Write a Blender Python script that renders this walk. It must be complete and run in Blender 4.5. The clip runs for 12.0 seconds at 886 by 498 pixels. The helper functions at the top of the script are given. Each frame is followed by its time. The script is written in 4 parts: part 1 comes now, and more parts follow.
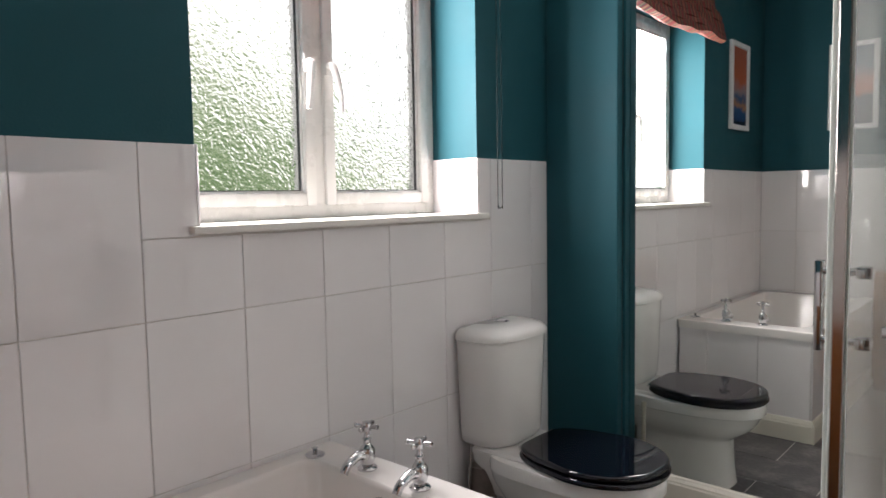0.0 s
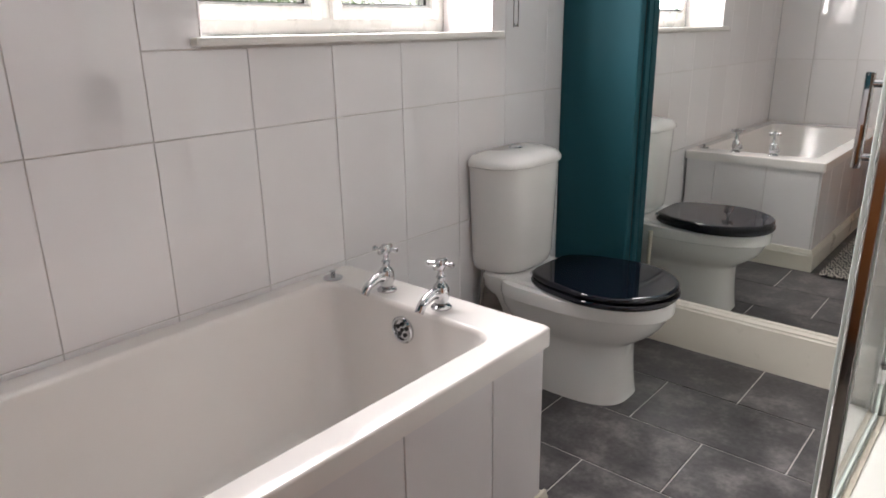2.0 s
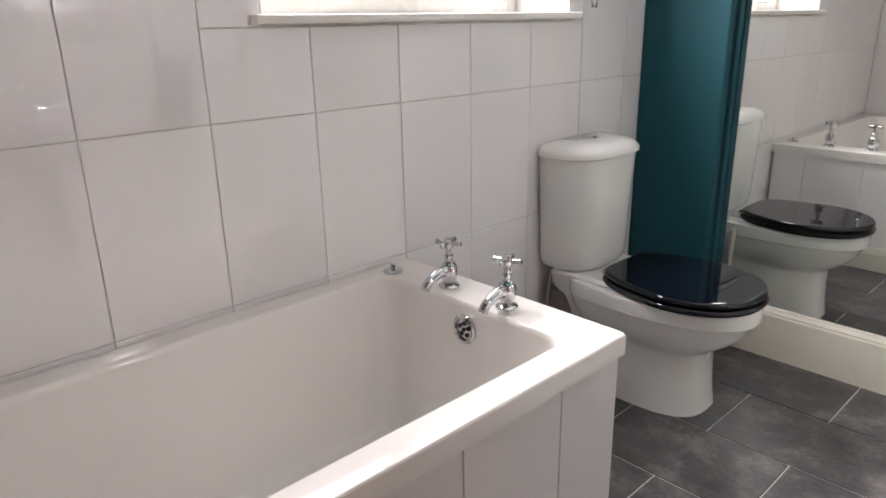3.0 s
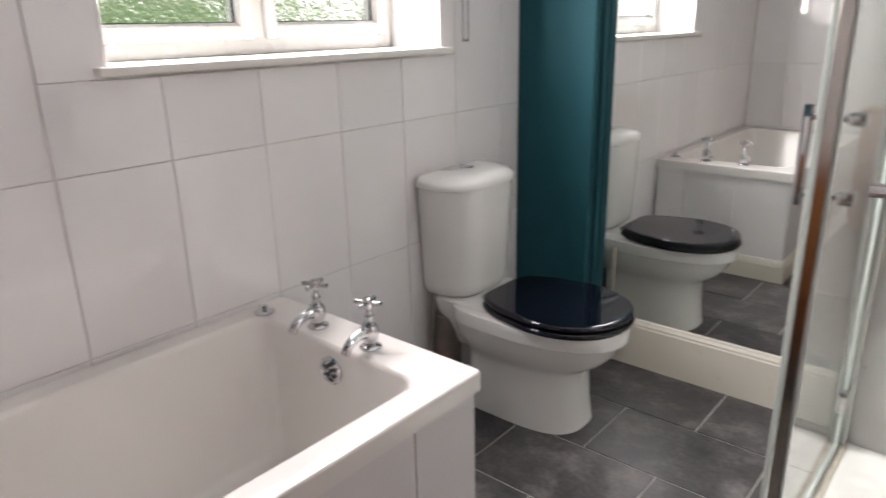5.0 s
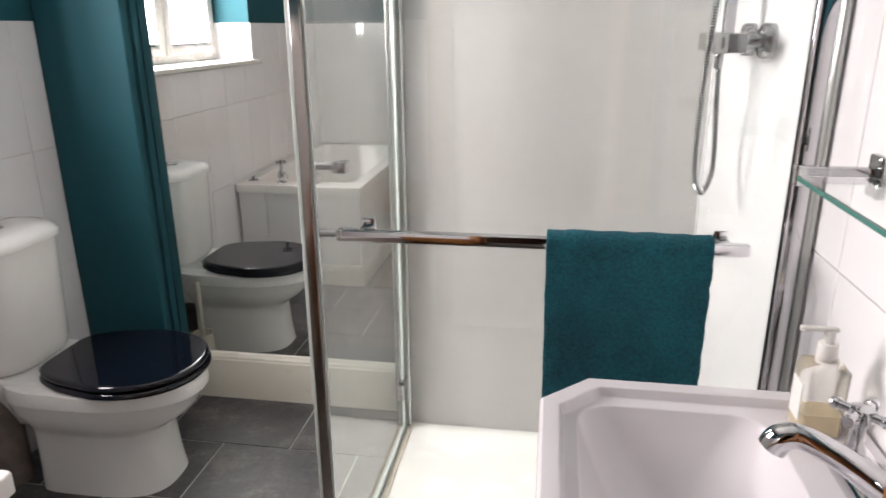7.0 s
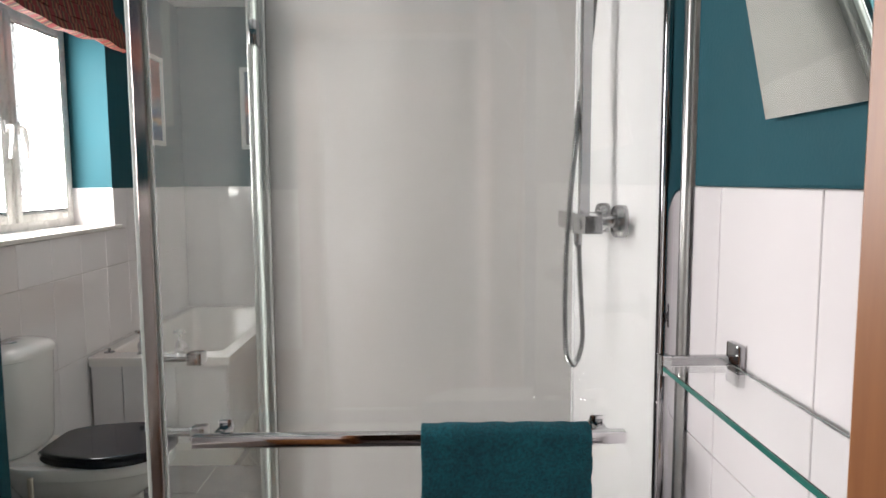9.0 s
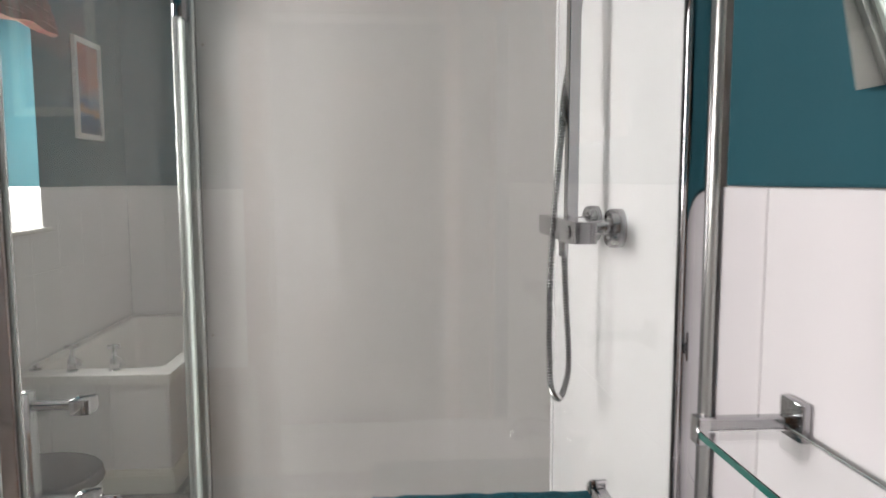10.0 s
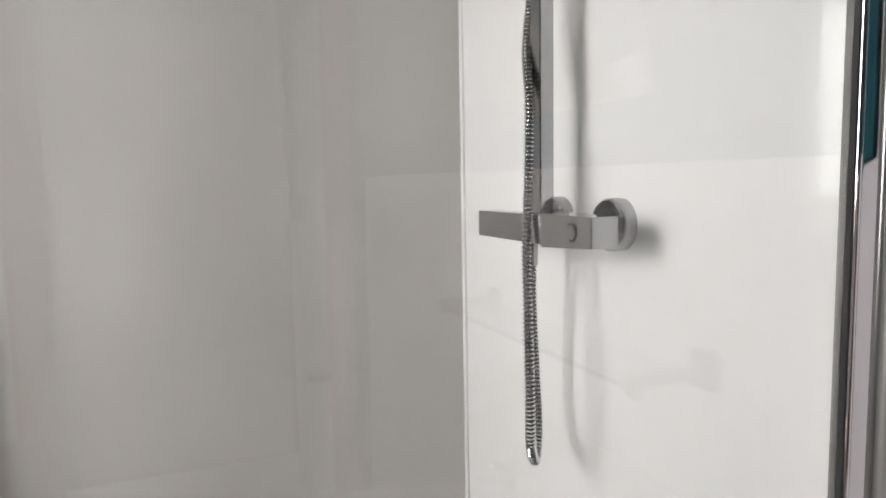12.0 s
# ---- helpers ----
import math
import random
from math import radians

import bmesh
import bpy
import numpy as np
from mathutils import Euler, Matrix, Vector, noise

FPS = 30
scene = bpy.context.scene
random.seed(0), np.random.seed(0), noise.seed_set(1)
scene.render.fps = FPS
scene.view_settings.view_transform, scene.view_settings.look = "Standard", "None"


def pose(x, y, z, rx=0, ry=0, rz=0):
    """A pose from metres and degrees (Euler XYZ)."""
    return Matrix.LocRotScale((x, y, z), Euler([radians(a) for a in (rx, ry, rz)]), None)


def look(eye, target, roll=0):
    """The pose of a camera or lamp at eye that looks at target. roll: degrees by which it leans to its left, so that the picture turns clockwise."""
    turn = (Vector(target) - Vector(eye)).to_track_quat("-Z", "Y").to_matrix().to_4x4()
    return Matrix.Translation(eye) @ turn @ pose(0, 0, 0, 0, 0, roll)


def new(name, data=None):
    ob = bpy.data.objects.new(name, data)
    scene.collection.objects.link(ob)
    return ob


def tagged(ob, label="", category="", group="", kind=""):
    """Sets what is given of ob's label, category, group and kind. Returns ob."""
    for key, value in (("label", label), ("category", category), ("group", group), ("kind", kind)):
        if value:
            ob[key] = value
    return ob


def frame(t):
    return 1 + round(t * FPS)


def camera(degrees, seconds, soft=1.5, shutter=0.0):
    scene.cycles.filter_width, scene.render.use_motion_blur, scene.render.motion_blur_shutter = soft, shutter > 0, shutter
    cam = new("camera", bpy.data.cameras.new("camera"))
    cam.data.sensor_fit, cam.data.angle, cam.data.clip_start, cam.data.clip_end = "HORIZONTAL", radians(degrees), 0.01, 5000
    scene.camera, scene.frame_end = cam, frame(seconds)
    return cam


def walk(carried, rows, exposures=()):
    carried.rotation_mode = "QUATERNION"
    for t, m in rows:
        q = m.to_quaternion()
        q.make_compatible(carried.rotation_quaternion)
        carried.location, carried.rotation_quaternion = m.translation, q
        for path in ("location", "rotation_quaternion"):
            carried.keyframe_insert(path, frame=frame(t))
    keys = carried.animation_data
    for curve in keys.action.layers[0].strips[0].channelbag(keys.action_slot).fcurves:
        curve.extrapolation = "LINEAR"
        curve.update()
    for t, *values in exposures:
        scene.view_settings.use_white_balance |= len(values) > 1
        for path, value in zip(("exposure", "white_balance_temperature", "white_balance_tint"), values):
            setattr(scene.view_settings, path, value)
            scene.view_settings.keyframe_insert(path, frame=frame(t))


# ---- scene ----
cam = camera(65.9, 12.0, shutter=0.4)
PATH = [
    (0, (-0.055, 0.027, 1.255), (-1.385, 1.513, 1.102), -1.0),
    (0.5, (-0.089, 0.037, 1.244), (-1.345, 1.585, 1.083), -0.5),
    (1, (-0.131, 0.026, 1.227), (-1.379, 1.572, 1.0), -0.5),
    (1.5, (-0.131, 0.023, 1.208), (-1.394, 1.518, 0.797), -1.1),
    (2, (-0.144, 0.019, 1.2), (-1.402, 1.449, 0.59), -1.0),
    (2.5, (-0.205, 0.03, 1.176), (-1.496, 1.418, 0.539), -1.3),
    (2.7, (-0.225, 0.056, 1.172), (-1.555, 1.408, 0.535), -1.2),
    (4.3, (-0.158, 0.175, 1.237), (-1.644, 1.364, 0.623), -1.9),
    (4.5, (-0.136, 0.187, 1.256), (-1.568, 1.439, 0.638), -1.6),
    (5, (-0.099, 0.201, 1.264), (-1.342, 1.638, 0.639), -1.3),
    (5.5, (-0.02, 0.246, 1.227), (-1.001, 1.871, 0.596), -1.0),
    (6, (0.056, 0.31, 1.226), (-0.702, 2.052, 0.601), -0.9),
    (6.5, (0.075, 0.296, 1.325), (-0.435, 2.128, 0.705), -0.6),
    (7, (0.101, 0.27, 1.364), (-0.203, 2.147, 0.745), -0.4),
    (7.3, (0.098, 0.264, 1.381), (-0.12, 2.167, 0.805), -0.3),
    (7.5, (0.095, 0.258, 1.383), (-0.088, 2.207, 0.974), -0.4),
    (7.7, (0.099, 0.271, 1.385), (-0.057, 2.25, 1.145), -0.4),
    (9.3, (0.131, 0.386, 1.425), (0.187, 2.375, 1.226), -0.5),
    (9.5, (0.16, 0.432, 1.425), (0.225, 2.421, 1.224), -0.7),
    (10, (0.134, 0.611, 1.418), (0.265, 2.597, 1.219), -0.1),
    (10.5, (0.071, 0.773, 1.437), (0.307, 2.748, 1.231), -0.7),
    (11, (0.094, 0.903, 1.443), (0.421, 2.866, 1.243), -0.8),
    (11.5, (0.053, 1.01, 1.406), (0.53, 2.942, 1.206), -0.4),
    (12, (-0.027, 1.07, 1.393), (0.719, 2.915, 1.196), -1.0),
]
EXPOSURES = ((0.0, 0.46, 6600, 15), (1.2, 0.56, 6600, 15), (2.0, 0.82, 6600, 15), (2.7, 0.94, 6600, 15), (4.5, 0.86, 6600, 15), (6.5, 0.92, 6600, 15), (7.5, 0.72, 6600, 15), (9.5, 0.34, 6600, 15), (12.0, 0.06, 6600, 15))
walk(cam, [(t, look(eye, target, roll)) for t, eye, target, roll in PATH], EXPOSURES)

# ---- plan, in metres ----
XW = -1.600      # tiled face of the window wall
XR = 0.545       # tiled face of the basin wall
YB = -0.185      # tiled face of the doorway wall
YM = 2.470       # face of the tall mirror
YC = 2.393       # face of the teal boxing
YS = 2.360       # face of the shower's back panel
ZC = 2.600       # ceiling
XC = -1.285      # side of the teal boxing
XG = -0.372      # the shower's side door
YG = 1.470       # the shower's fixed front panel
TUB_X, TUB_Y, TUB_Z = -0.900, 1.248, 0.556
TILE_TOP, TILE_ROW = 1.391, 0.412
WIN_Y0, WIN_Y1, WIN_Z0, WIN_Z1 = 0.868, 1.950, 1.194, 2.250
XF = -1.816      # inner face of the window frame

# ---- world and light ----
world = bpy.data.worlds.new("sky")
scene.world = world
world.use_nodes = True
wt = world.node_tree
sky = wt.nodes.new("ShaderNodeTexSky")
sky.sky_type, sky.sun_disc = "NISHITA", False
sky.sun_elevation, sky.sun_rotation = radians(50), radians(250)
wt.links.new(sky.outputs["Color"], wt.nodes["Background"].inputs["Color"])
wt.nodes["Background"].inputs["Strength"].default_value = 0.10

sun = new("sun", bpy.data.lights.new("sun", "SUN"))
sun.data.energy, sun.data.angle, sun.data.color = 0.8, radians(20), (1.0, 0.97, 0.93)
sun.matrix_world = look((-6, 0, 8), (-1.8, 1.4, 1.5))

SKY_GLOW = 1.5
PANE_WATTS = 17.0

# daylight that enters by each pane
for y in (1.148, 1.668):
    day = new("window_daylight", bpy.data.lights.new("window_daylight", "AREA"))
    day.data.shape, day.data.size, day.data.size_y = "RECTANGLE", 0.36, 0.86
    day.data.energy, day.data.color = PANE_WATTS, (1.0, 0.970, 0.960)
    day.matrix_world = look((XF + 0.016, y, 1.722), (XF + 1.016, y, 1.722))


# ---- materials ----
def nodes_of(name):
    m = bpy.data.materials.new(name)
    m.use_nodes = True
    return m, m.node_tree, m.node_tree.nodes["Principled BSDF"]


def add_bump(t, b, height, strength, distance=0.01):
    n = t.nodes.new("ShaderNodeBump")
    n.inputs["Strength"].default_value, n.inputs["Distance"].default_value = strength, distance
    t.links.new(height, n.inputs["Height"])
    t.links.new(n.outputs["Normal"], b.inputs["Normal"])
    return n


def noise_tex(t, scale, detail=4.0, rough=0.55, vec=None, stretch=None):
    n = t.nodes.new("ShaderNodeTexNoise")
    n.inputs["Scale"].default_value, n.inputs["Detail"].default_value, n.inputs["Roughness"].default_value = scale, detail, rough
    if vec is None:
        geo = t.nodes.new("ShaderNodeNewGeometry")
        vec = geo.outputs["Position"]
    if stretch:
        mp = t.nodes.new("ShaderNodeMapping")
        mp.inputs["Scale"].default_value = stretch
        t.links.new(vec, mp.inputs["Vector"])
        vec = mp.outputs["Vector"]
    t.links.new(vec, n.inputs["Vector"])
    return n


def ramp(t, fac, stops):
    r = t.nodes.new("ShaderNodeValToRGB")
    while len(r.color_ramp.elements) < len(stops):
        r.color_ramp.elements.new(0.5)
    for e, (p, c) in zip(r.color_ramp.elements, stops):
        e.position, e.color = p, (*c, 1)
    t.links.new(fac, r.inputs["Fac"])
    return r


def surface(name, color, rough=0.5, metal=0.0, vary=0.06, scale=3.0, bump=0.0, bump_scale=80.0, coat=0.0, rough_vary=0.0, piece_vary=0.0, stretch=None, spec=0.5):
    """A painted, glazed or plastic surface with a slow mottle, a fine relief and uneven gloss."""
    m, t, b = nodes_of(name)
    n = noise_tex(t, scale, 5.0, 0.6, stretch=stretch)
    lo, hi = [c * (1 - vary) for c in color], [min(1, c * (1 + vary)) for c in color]
    r = ramp(t, n.outputs["Fac"], [(0.3, lo), (0.7, hi)])
    out = r.outputs["Color"]
    if piece_vary:
        info = t.nodes.new("ShaderNodeObjectInfo")
        hsv = t.nodes.new("ShaderNodeHueSaturation")
        mr = t.nodes.new("ShaderNodeMapRange")
        mr.inputs["To Min"].default_value, mr.inputs["To Max"].default_value = 1 - piece_vary, 1 + piece_vary
        t.links.new(info.outputs["Random"], mr.inputs["Value"])
        t.links.new(mr.outputs["Result"], hsv.inputs["Value"])
        t.links.new(out, hsv.inputs["Color"])
        out = hsv.outputs["Color"]
    t.links.new(out, b.inputs["Base Color"])
    b.inputs["Roughness"].default_value, b.inputs["Metallic"].default_value = rough, metal
    b.inputs["Coat Weight"].default_value = coat
    b.inputs["Specular IOR Level"].default_value = spec
    if rough_vary:
        rn = noise_tex(t, 6.0, 6.0, 0.65)
        mr = t.nodes.new("ShaderNodeMapRange")
        mr.inputs["From Min"].default_value, mr.inputs["From Max"].default_value = 0.3, 0.7
        mr.inputs["To Min"].default_value, mr.inputs["To Max"].default_value = max(0.02, rough - rough_vary), rough + rough_vary
        t.links.new(rn.outputs["Fac"], mr.inputs["Value"])
        t.links.new(mr.outputs["Result"], b.inputs["Roughness"])
    if bump:
        bn = noise_tex(t, bump_scale, 3.0, 0.5)
        add_bump(t, b, bn.outputs["Fac"], bump, 0.004)
    return m


def panel_material(name, color, rough):
    """Glossy laminate with faint upright ripples that draw its reflections out."""
    m = surface(name, color, rough, vary=0.035, scale=1.4, rough_vary=0.03, stretch=(1.2, 1.2, 0.15), spec=1.0)
    t = m.node_tree
    n = noise_tex(t, 2.6, 1.0, 0.4, stretch=(2.6, 2.6, 0.10))
    add_bump(t, t.nodes["Principled BSDF"], n.outputs["Fac"], 0.7, 0.03)
    return m


TEAL = surface("teal_paint", (0.012, 0.082, 0.104), 0.62, vary=0.05, bump=0.12, bump_scale=160, rough_vary=0.06, spec=0.25)
TILE = surface("white_glazed_tile", (0.82, 0.80, 0.803), 0.022, vary=0.02, scale=2.0, bump=0.03, bump_scale=6, rough_vary=0.012, piece_vary=0.03, spec=1.0)
GROUT = surface("grey_grout", (0.64, 0.61, 0.575), 0.85, vary=0.2, scale=14, bump=0.2, bump_scale=300)
CEIL = surface("white_emulsion", (0.86, 0.86, 0.85), 0.8, vary=0.02, bump=0.08, bump_scale=120)
CERAMIC = surface("white_ceramic", (0.82, 0.815, 0.79), 0.08, vary=0.02, coat=0.3, rough_vary=0.03)
ACRYLIC = surface("white_bath_acrylic", (0.84, 0.81, 0.78), 0.12, vary=0.03, scale=1.5, rough_vary=0.07)
BASIN = surface("lilac_white_ceramic", (0.70, 0.665, 0.68), 0.10, vary=0.02, rough_vary=0.04)
BLACK = surface("black_lacquer", (0.004, 0.005, 0.010), 0.015, vary=0.1, spec=0.5)
CREAM = surface("cream_gloss_paint", (0.70, 0.67, 0.58), 0.32, vary=0.03, scale=5, bump=0.08, bump_scale=40, rough_vary=0.08)
UPVC = surface("white_upvc", (0.64, 0.63, 0.605), 0.28, vary=0.02, scale=6, rough_vary=0.06)
SILL = surface("white_sill_board", (0.82, 0.80, 0.75), 0.35, vary=0.03, scale=6, rough_vary=0.08)
GASKET = surface("black_rubber", (0.02, 0.02, 0.02), 0.6)
CHROME = surface("polished_chrome", (0.58, 0.58, 0.59), 0.05, 1.0, vary=0.03, rough_vary=0.04)
# The brown-grey tint paints in the dark brown room this metal reflects.
SATIN = surface("chrome_reflection_tint", (0.40, 0.37, 0.35), 0.12, 1.0, vary=0.08, scale=9, rough_vary=0.08)
ALU = surface("satin_aluminium", (0.52, 0.535, 0.515), 0.22, 0.6, vary=0.015)
HOSERIB = surface("bright_hose_rib", (0.78, 0.78, 0.78), 0.12, 1.0, vary=0.03)
# Chrome darkened so its colour holds the dark surroundings it should mirror.
MIXCHROME = surface("chrome_dark_reflection", (0.44, 0.44, 0.45), 0.06, 1.0, vary=0.03, rough_vary=0.03)
DARKPIPE = surface("brown_grey_pipe", (0.20, 0.17, 0.15), 0.55, vary=0.3, scale=16, bump=0.2, bump_scale=60)
# Back panel's grey carries its dimmer light beside the window-facing side panel.
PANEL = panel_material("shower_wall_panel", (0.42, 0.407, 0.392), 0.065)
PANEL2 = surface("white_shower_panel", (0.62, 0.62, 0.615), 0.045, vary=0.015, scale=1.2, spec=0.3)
TRAY = surface("shower_tray_stone", (0.84, 0.83, 0.79), 0.25, vary=0.02, rough_vary=0.06)
SEALANT = surface("aged_sealant", (0.55, 0.50, 0.42), 0.5, vary=0.2, scale=25)
SEAL = surface("milky_plastic_seal", (0.60, 0.66, 0.625), 0.25, vary=0.05, scale=10)
PAPER = surface("label_paper", (0.75, 0.74, 0.70), 0.6, vary=0.03)
# Near-black colour paints the dark gaps between the chrome hose ribs.
GAP_SHADE = surface("hose_gap_shade", (0.012, 0.012, 0.013), 0.5, 0.0)
FRAME = surface("white_frame", (0.75, 0.75, 0.74), 0.4, vary=0.03)
PUMP = surface("white_pump_plastic", (0.74, 0.72, 0.68), 0.35, vary=0.03)
CUP = surface("cream_plastic", (0.62, 0.58, 0.48), 0.4, vary=0.08)
# Brown picked for what the chrome rail and post reflect.
LANDING = surface("landing_mirrored_brown", (0.16, 0.085, 0.05), 0.6, vary=0.15, scale=2.5, bump=0.1, bump_scale=120)


def mirror_material():
    m, t, b = nodes_of("silvered_mirror")
    b.inputs["Base Color"].default_value = (0.86, 0.88, 0.86, 1)
    b.inputs["Metallic"].default_value, b.inputs["Roughness"].default_value = 1.0, 0.0
    n = noise_tex(t, 5.0, 6.0, 0.7)
    mr = t.nodes.new("ShaderNodeMapRange")
    mr.inputs["From Min"].default_value, mr.inputs["From Max"].default_value = 0.55, 0.8
    mr.inputs["To Min"].default_value, mr.inputs["To Max"].default_value = 0.0, 0.03
    t.links.new(n.outputs["Fac"], mr.inputs["Value"])
    t.links.new(mr.outputs["Result"], b.inputs["Roughness"])
    return m


def glass_material(name, color, rough=0.0, relief=0.0, relief_scale=60.0):
    m, t, b = nodes_of(name)
    b.inputs["Base Color"].default_value = (*color, 1)
    b.inputs["Transmission Weight"].default_value = 1.0
    b.inputs["Roughness"].default_value, b.inputs["IOR"].default_value = rough, 1.45
    if relief:
        v = t.nodes.new("ShaderNodeTexVoronoi")
        v.feature = "SMOOTH_F1"
        v.inputs["Scale"].default_value = relief_scale
        warp = noise_tex(t, 14.0, 3.0, 0.6)
        geo = t.nodes.new("ShaderNodeNewGeometry")
        mix = t.nodes.new("ShaderNodeMixRGB")
        mix.inputs["Fac"].default_value = 0.06
        t.links.new(geo.outputs["Position"], mix.inputs["Color1"])
        t.links.new(warp.outputs["Color"], mix.inputs["Color2"])
        t.links.new(mix.outputs["Color"], v.inputs["Vector"])
        add_bump(t, b, v.outputs["Distance"], relief, 0.02)
    return m


MIRROR = mirror_material()
GLASS = glass_material("clear_shower_glass", (0.935, 0.966, 0.951))
SHELFGLASS = glass_material("shelf_glass", (0.965, 0.985, 0.975))
BACKGLASS = surface("grey_green_glass_edge", (0.26, 0.32, 0.30), 0.15, vary=0.1)
EDGEGLASS = surface("green_glass_edge", (0.03, 0.16, 0.13), 0.1, vary=0.1)
OBSCURE = glass_material("hammered_glass", (0.97, 0.98, 0.97), 0.05, 0.30, 85.0)
BOTTLE = glass_material("clear_bottle_plastic", (0.97, 0.96, 0.92), 0.10)
BOTTLE.node_tree.nodes["Principled BSDF"].inputs["IOR"].default_value = 1.2
BOTTLE.node_tree.nodes["Principled BSDF"].inputs["Transmission Weight"].default_value = 0.82
SOAP = surface("amber_soap", (0.78, 0.62, 0.34), 0.15, vary=0.05)


def slate_material():
    m, t, b = nodes_of("slate_grey_vinyl")
    a = noise_tex(t, 7.0, 8.0, 0.68)
    c = noise_tex(t, 60.0, 5.0, 0.6)
    r1 = ramp(t, a.outputs["Fac"], [(0.32, (0.036, 0.034, 0.037)), (0.5, (0.076, 0.072, 0.073)), (0.68, (0.185, 0.170, 0.167))])
    r2 = ramp(t, c.outputs["Fac"], [(0.32, (0.62, 0.62, 0.62)), (0.68, (1.32, 1.32, 1.32))])
    mul = t.nodes.new("ShaderNodeMixRGB")
    mul.blend_type = "MULTIPLY"
    mul.inputs["Fac"].default_value = 0.7
    t.links.new(r1.outputs["Color"], mul.inputs["Color1"])
    t.links.new(r2.outputs["Color"], mul.inputs["Color2"])
    info = t.nodes.new("ShaderNodeObjectInfo")
    mr = t.nodes.new("ShaderNodeMapRange")
    mr.inputs["To Min"].default_value, mr.inputs["To Max"].default_value = 0.86, 1.14
    hsv = t.nodes.new("ShaderNodeHueSaturation")
    t.links.new(info.outputs["Random"], mr.inputs["Value"])
    t.links.new(mr.outputs["Result"], hsv.inputs["Value"])
    t.links.new(mul.outputs["Color"], hsv.inputs["Color"])
    t.links.new(hsv.outputs["Color"], b.inputs["Base Color"])
    rr = ramp(t, a.outputs["Fac"], [(0.3, (0.34, 0.34, 0.34)), (0.7, (0.5, 0.5, 0.5))])
    t.links.new(rr.outputs["Color"], b.inputs["Roughness"])
    add_bump(t, b, c.outputs["Fac"], 0.12, 0.003)
    return m


SLATE = slate_material()
FGROUT = surface("pale_floor_grout", (0.62, 0.60, 0.57), 0.8, vary=0.15, scale=20)


def wood_material():
    m, t, b = nodes_of("orange_pine")
    n = noise_tex(t, 6.0, 6.0, 0.6, stretch=(6, 6, 0.5))
    r = ramp(t, n.outputs["Fac"], [(0.3, (0.21, 0.075, 0.022)), (0.55, (0.34, 0.135, 0.042)), (0.75, (0.42, 0.18, 0.06))])
    t.links.new(r.outputs["Color"], b.inputs["Base Color"])
    b.inputs["Roughness"].default_value = 0.35
    add_bump(t, b, n.outputs["Fac"], 0.1, 0.002)
    return m


PINE = wood_material()


def towel_material():
    m, t, b = nodes_of("teal_terry")
    n = noise_tex(t, 190.0, 3.0, 0.7)
    big = noise_tex(t, 9.0, 4.0, 0.6)
    r = ramp(t, big.outputs["Fac"], [(0.3, (0.0003, 0.092, 0.125)), (0.7, (0.0004, 0.150, 0.195))])
    # Shade down between the terry loops is multiplied into the colour.
    pit_shade = ramp(t, n.outputs["Fac"], [(0.34, (0.68, 0.68, 0.68)), (0.62, (1.2, 1.2, 1.2))])
    mul = t.nodes.new("ShaderNodeMixRGB")
    mul.blend_type = "MULTIPLY"
    mul.inputs["Fac"].default_value = 1.0
    t.links.new(r.outputs["Color"], mul.inputs["Color1"])
    t.links.new(pit_shade.outputs["Color"], mul.inputs["Color2"])
    t.links.new(mul.outputs["Color"], b.inputs["Base Color"])
    b.inputs["Roughness"].default_value = 0.95
    b.inputs["Sheen Weight"].default_value = 0.0
    add_bump(t, b, n.outputs["Fac"], 1.0, 0.014)
    return m


TOWEL = towel_material()


def blind_material():
    """Woven stripes that run down the cloth, with a few cross stripes near its hem."""
    m, t, b = nodes_of("striped_blind_cloth")
    geo = t.nodes.new("ShaderNodeNewGeometry")
    sep = t.nodes.new("ShaderNodeSeparateXYZ")
    t.links.new(geo.outputs["Position"], sep.inputs["Vector"])
    mod = t.nodes.new("ShaderNodeMath")
    mod.operation = "PINGPONG"
    mod.inputs[1].default_value = 0.06
    t.links.new(sep.outputs["Y"], mod.inputs[0])
    mr = t.nodes.new("ShaderNodeMapRange")
    mr.inputs["From Max"].default_value = 0.06
    t.links.new(mod.outputs[0], mr.inputs["Value"])
    r = ramp(t, mr.outputs["Result"], [(0.0, (0.17, 0.010, 0.012)), (0.26, (0.035, 0.012, 0.011)), (0.36, (0.28, 0.17, 0.08)), (0.44, (0.08, 0.035, 0.02)), (0.60, (0.03, 0.014, 0.012)), (0.72, (0.18, 0.011, 0.013)), (0.92, (0.25, 0.15, 0.075))])
    r.color_ramp.interpolation = "CONSTANT"
    n = noise_tex(t, 500.0, 2.0, 0.5)
    t.links.new(r.outputs["Color"], b.inputs["Base Color"])
    b.inputs["Roughness"].default_value = 0.8
    add_bump(t, b, n.outputs["Fac"], 0.3, 0.002)
    return m


BLIND = blind_material()


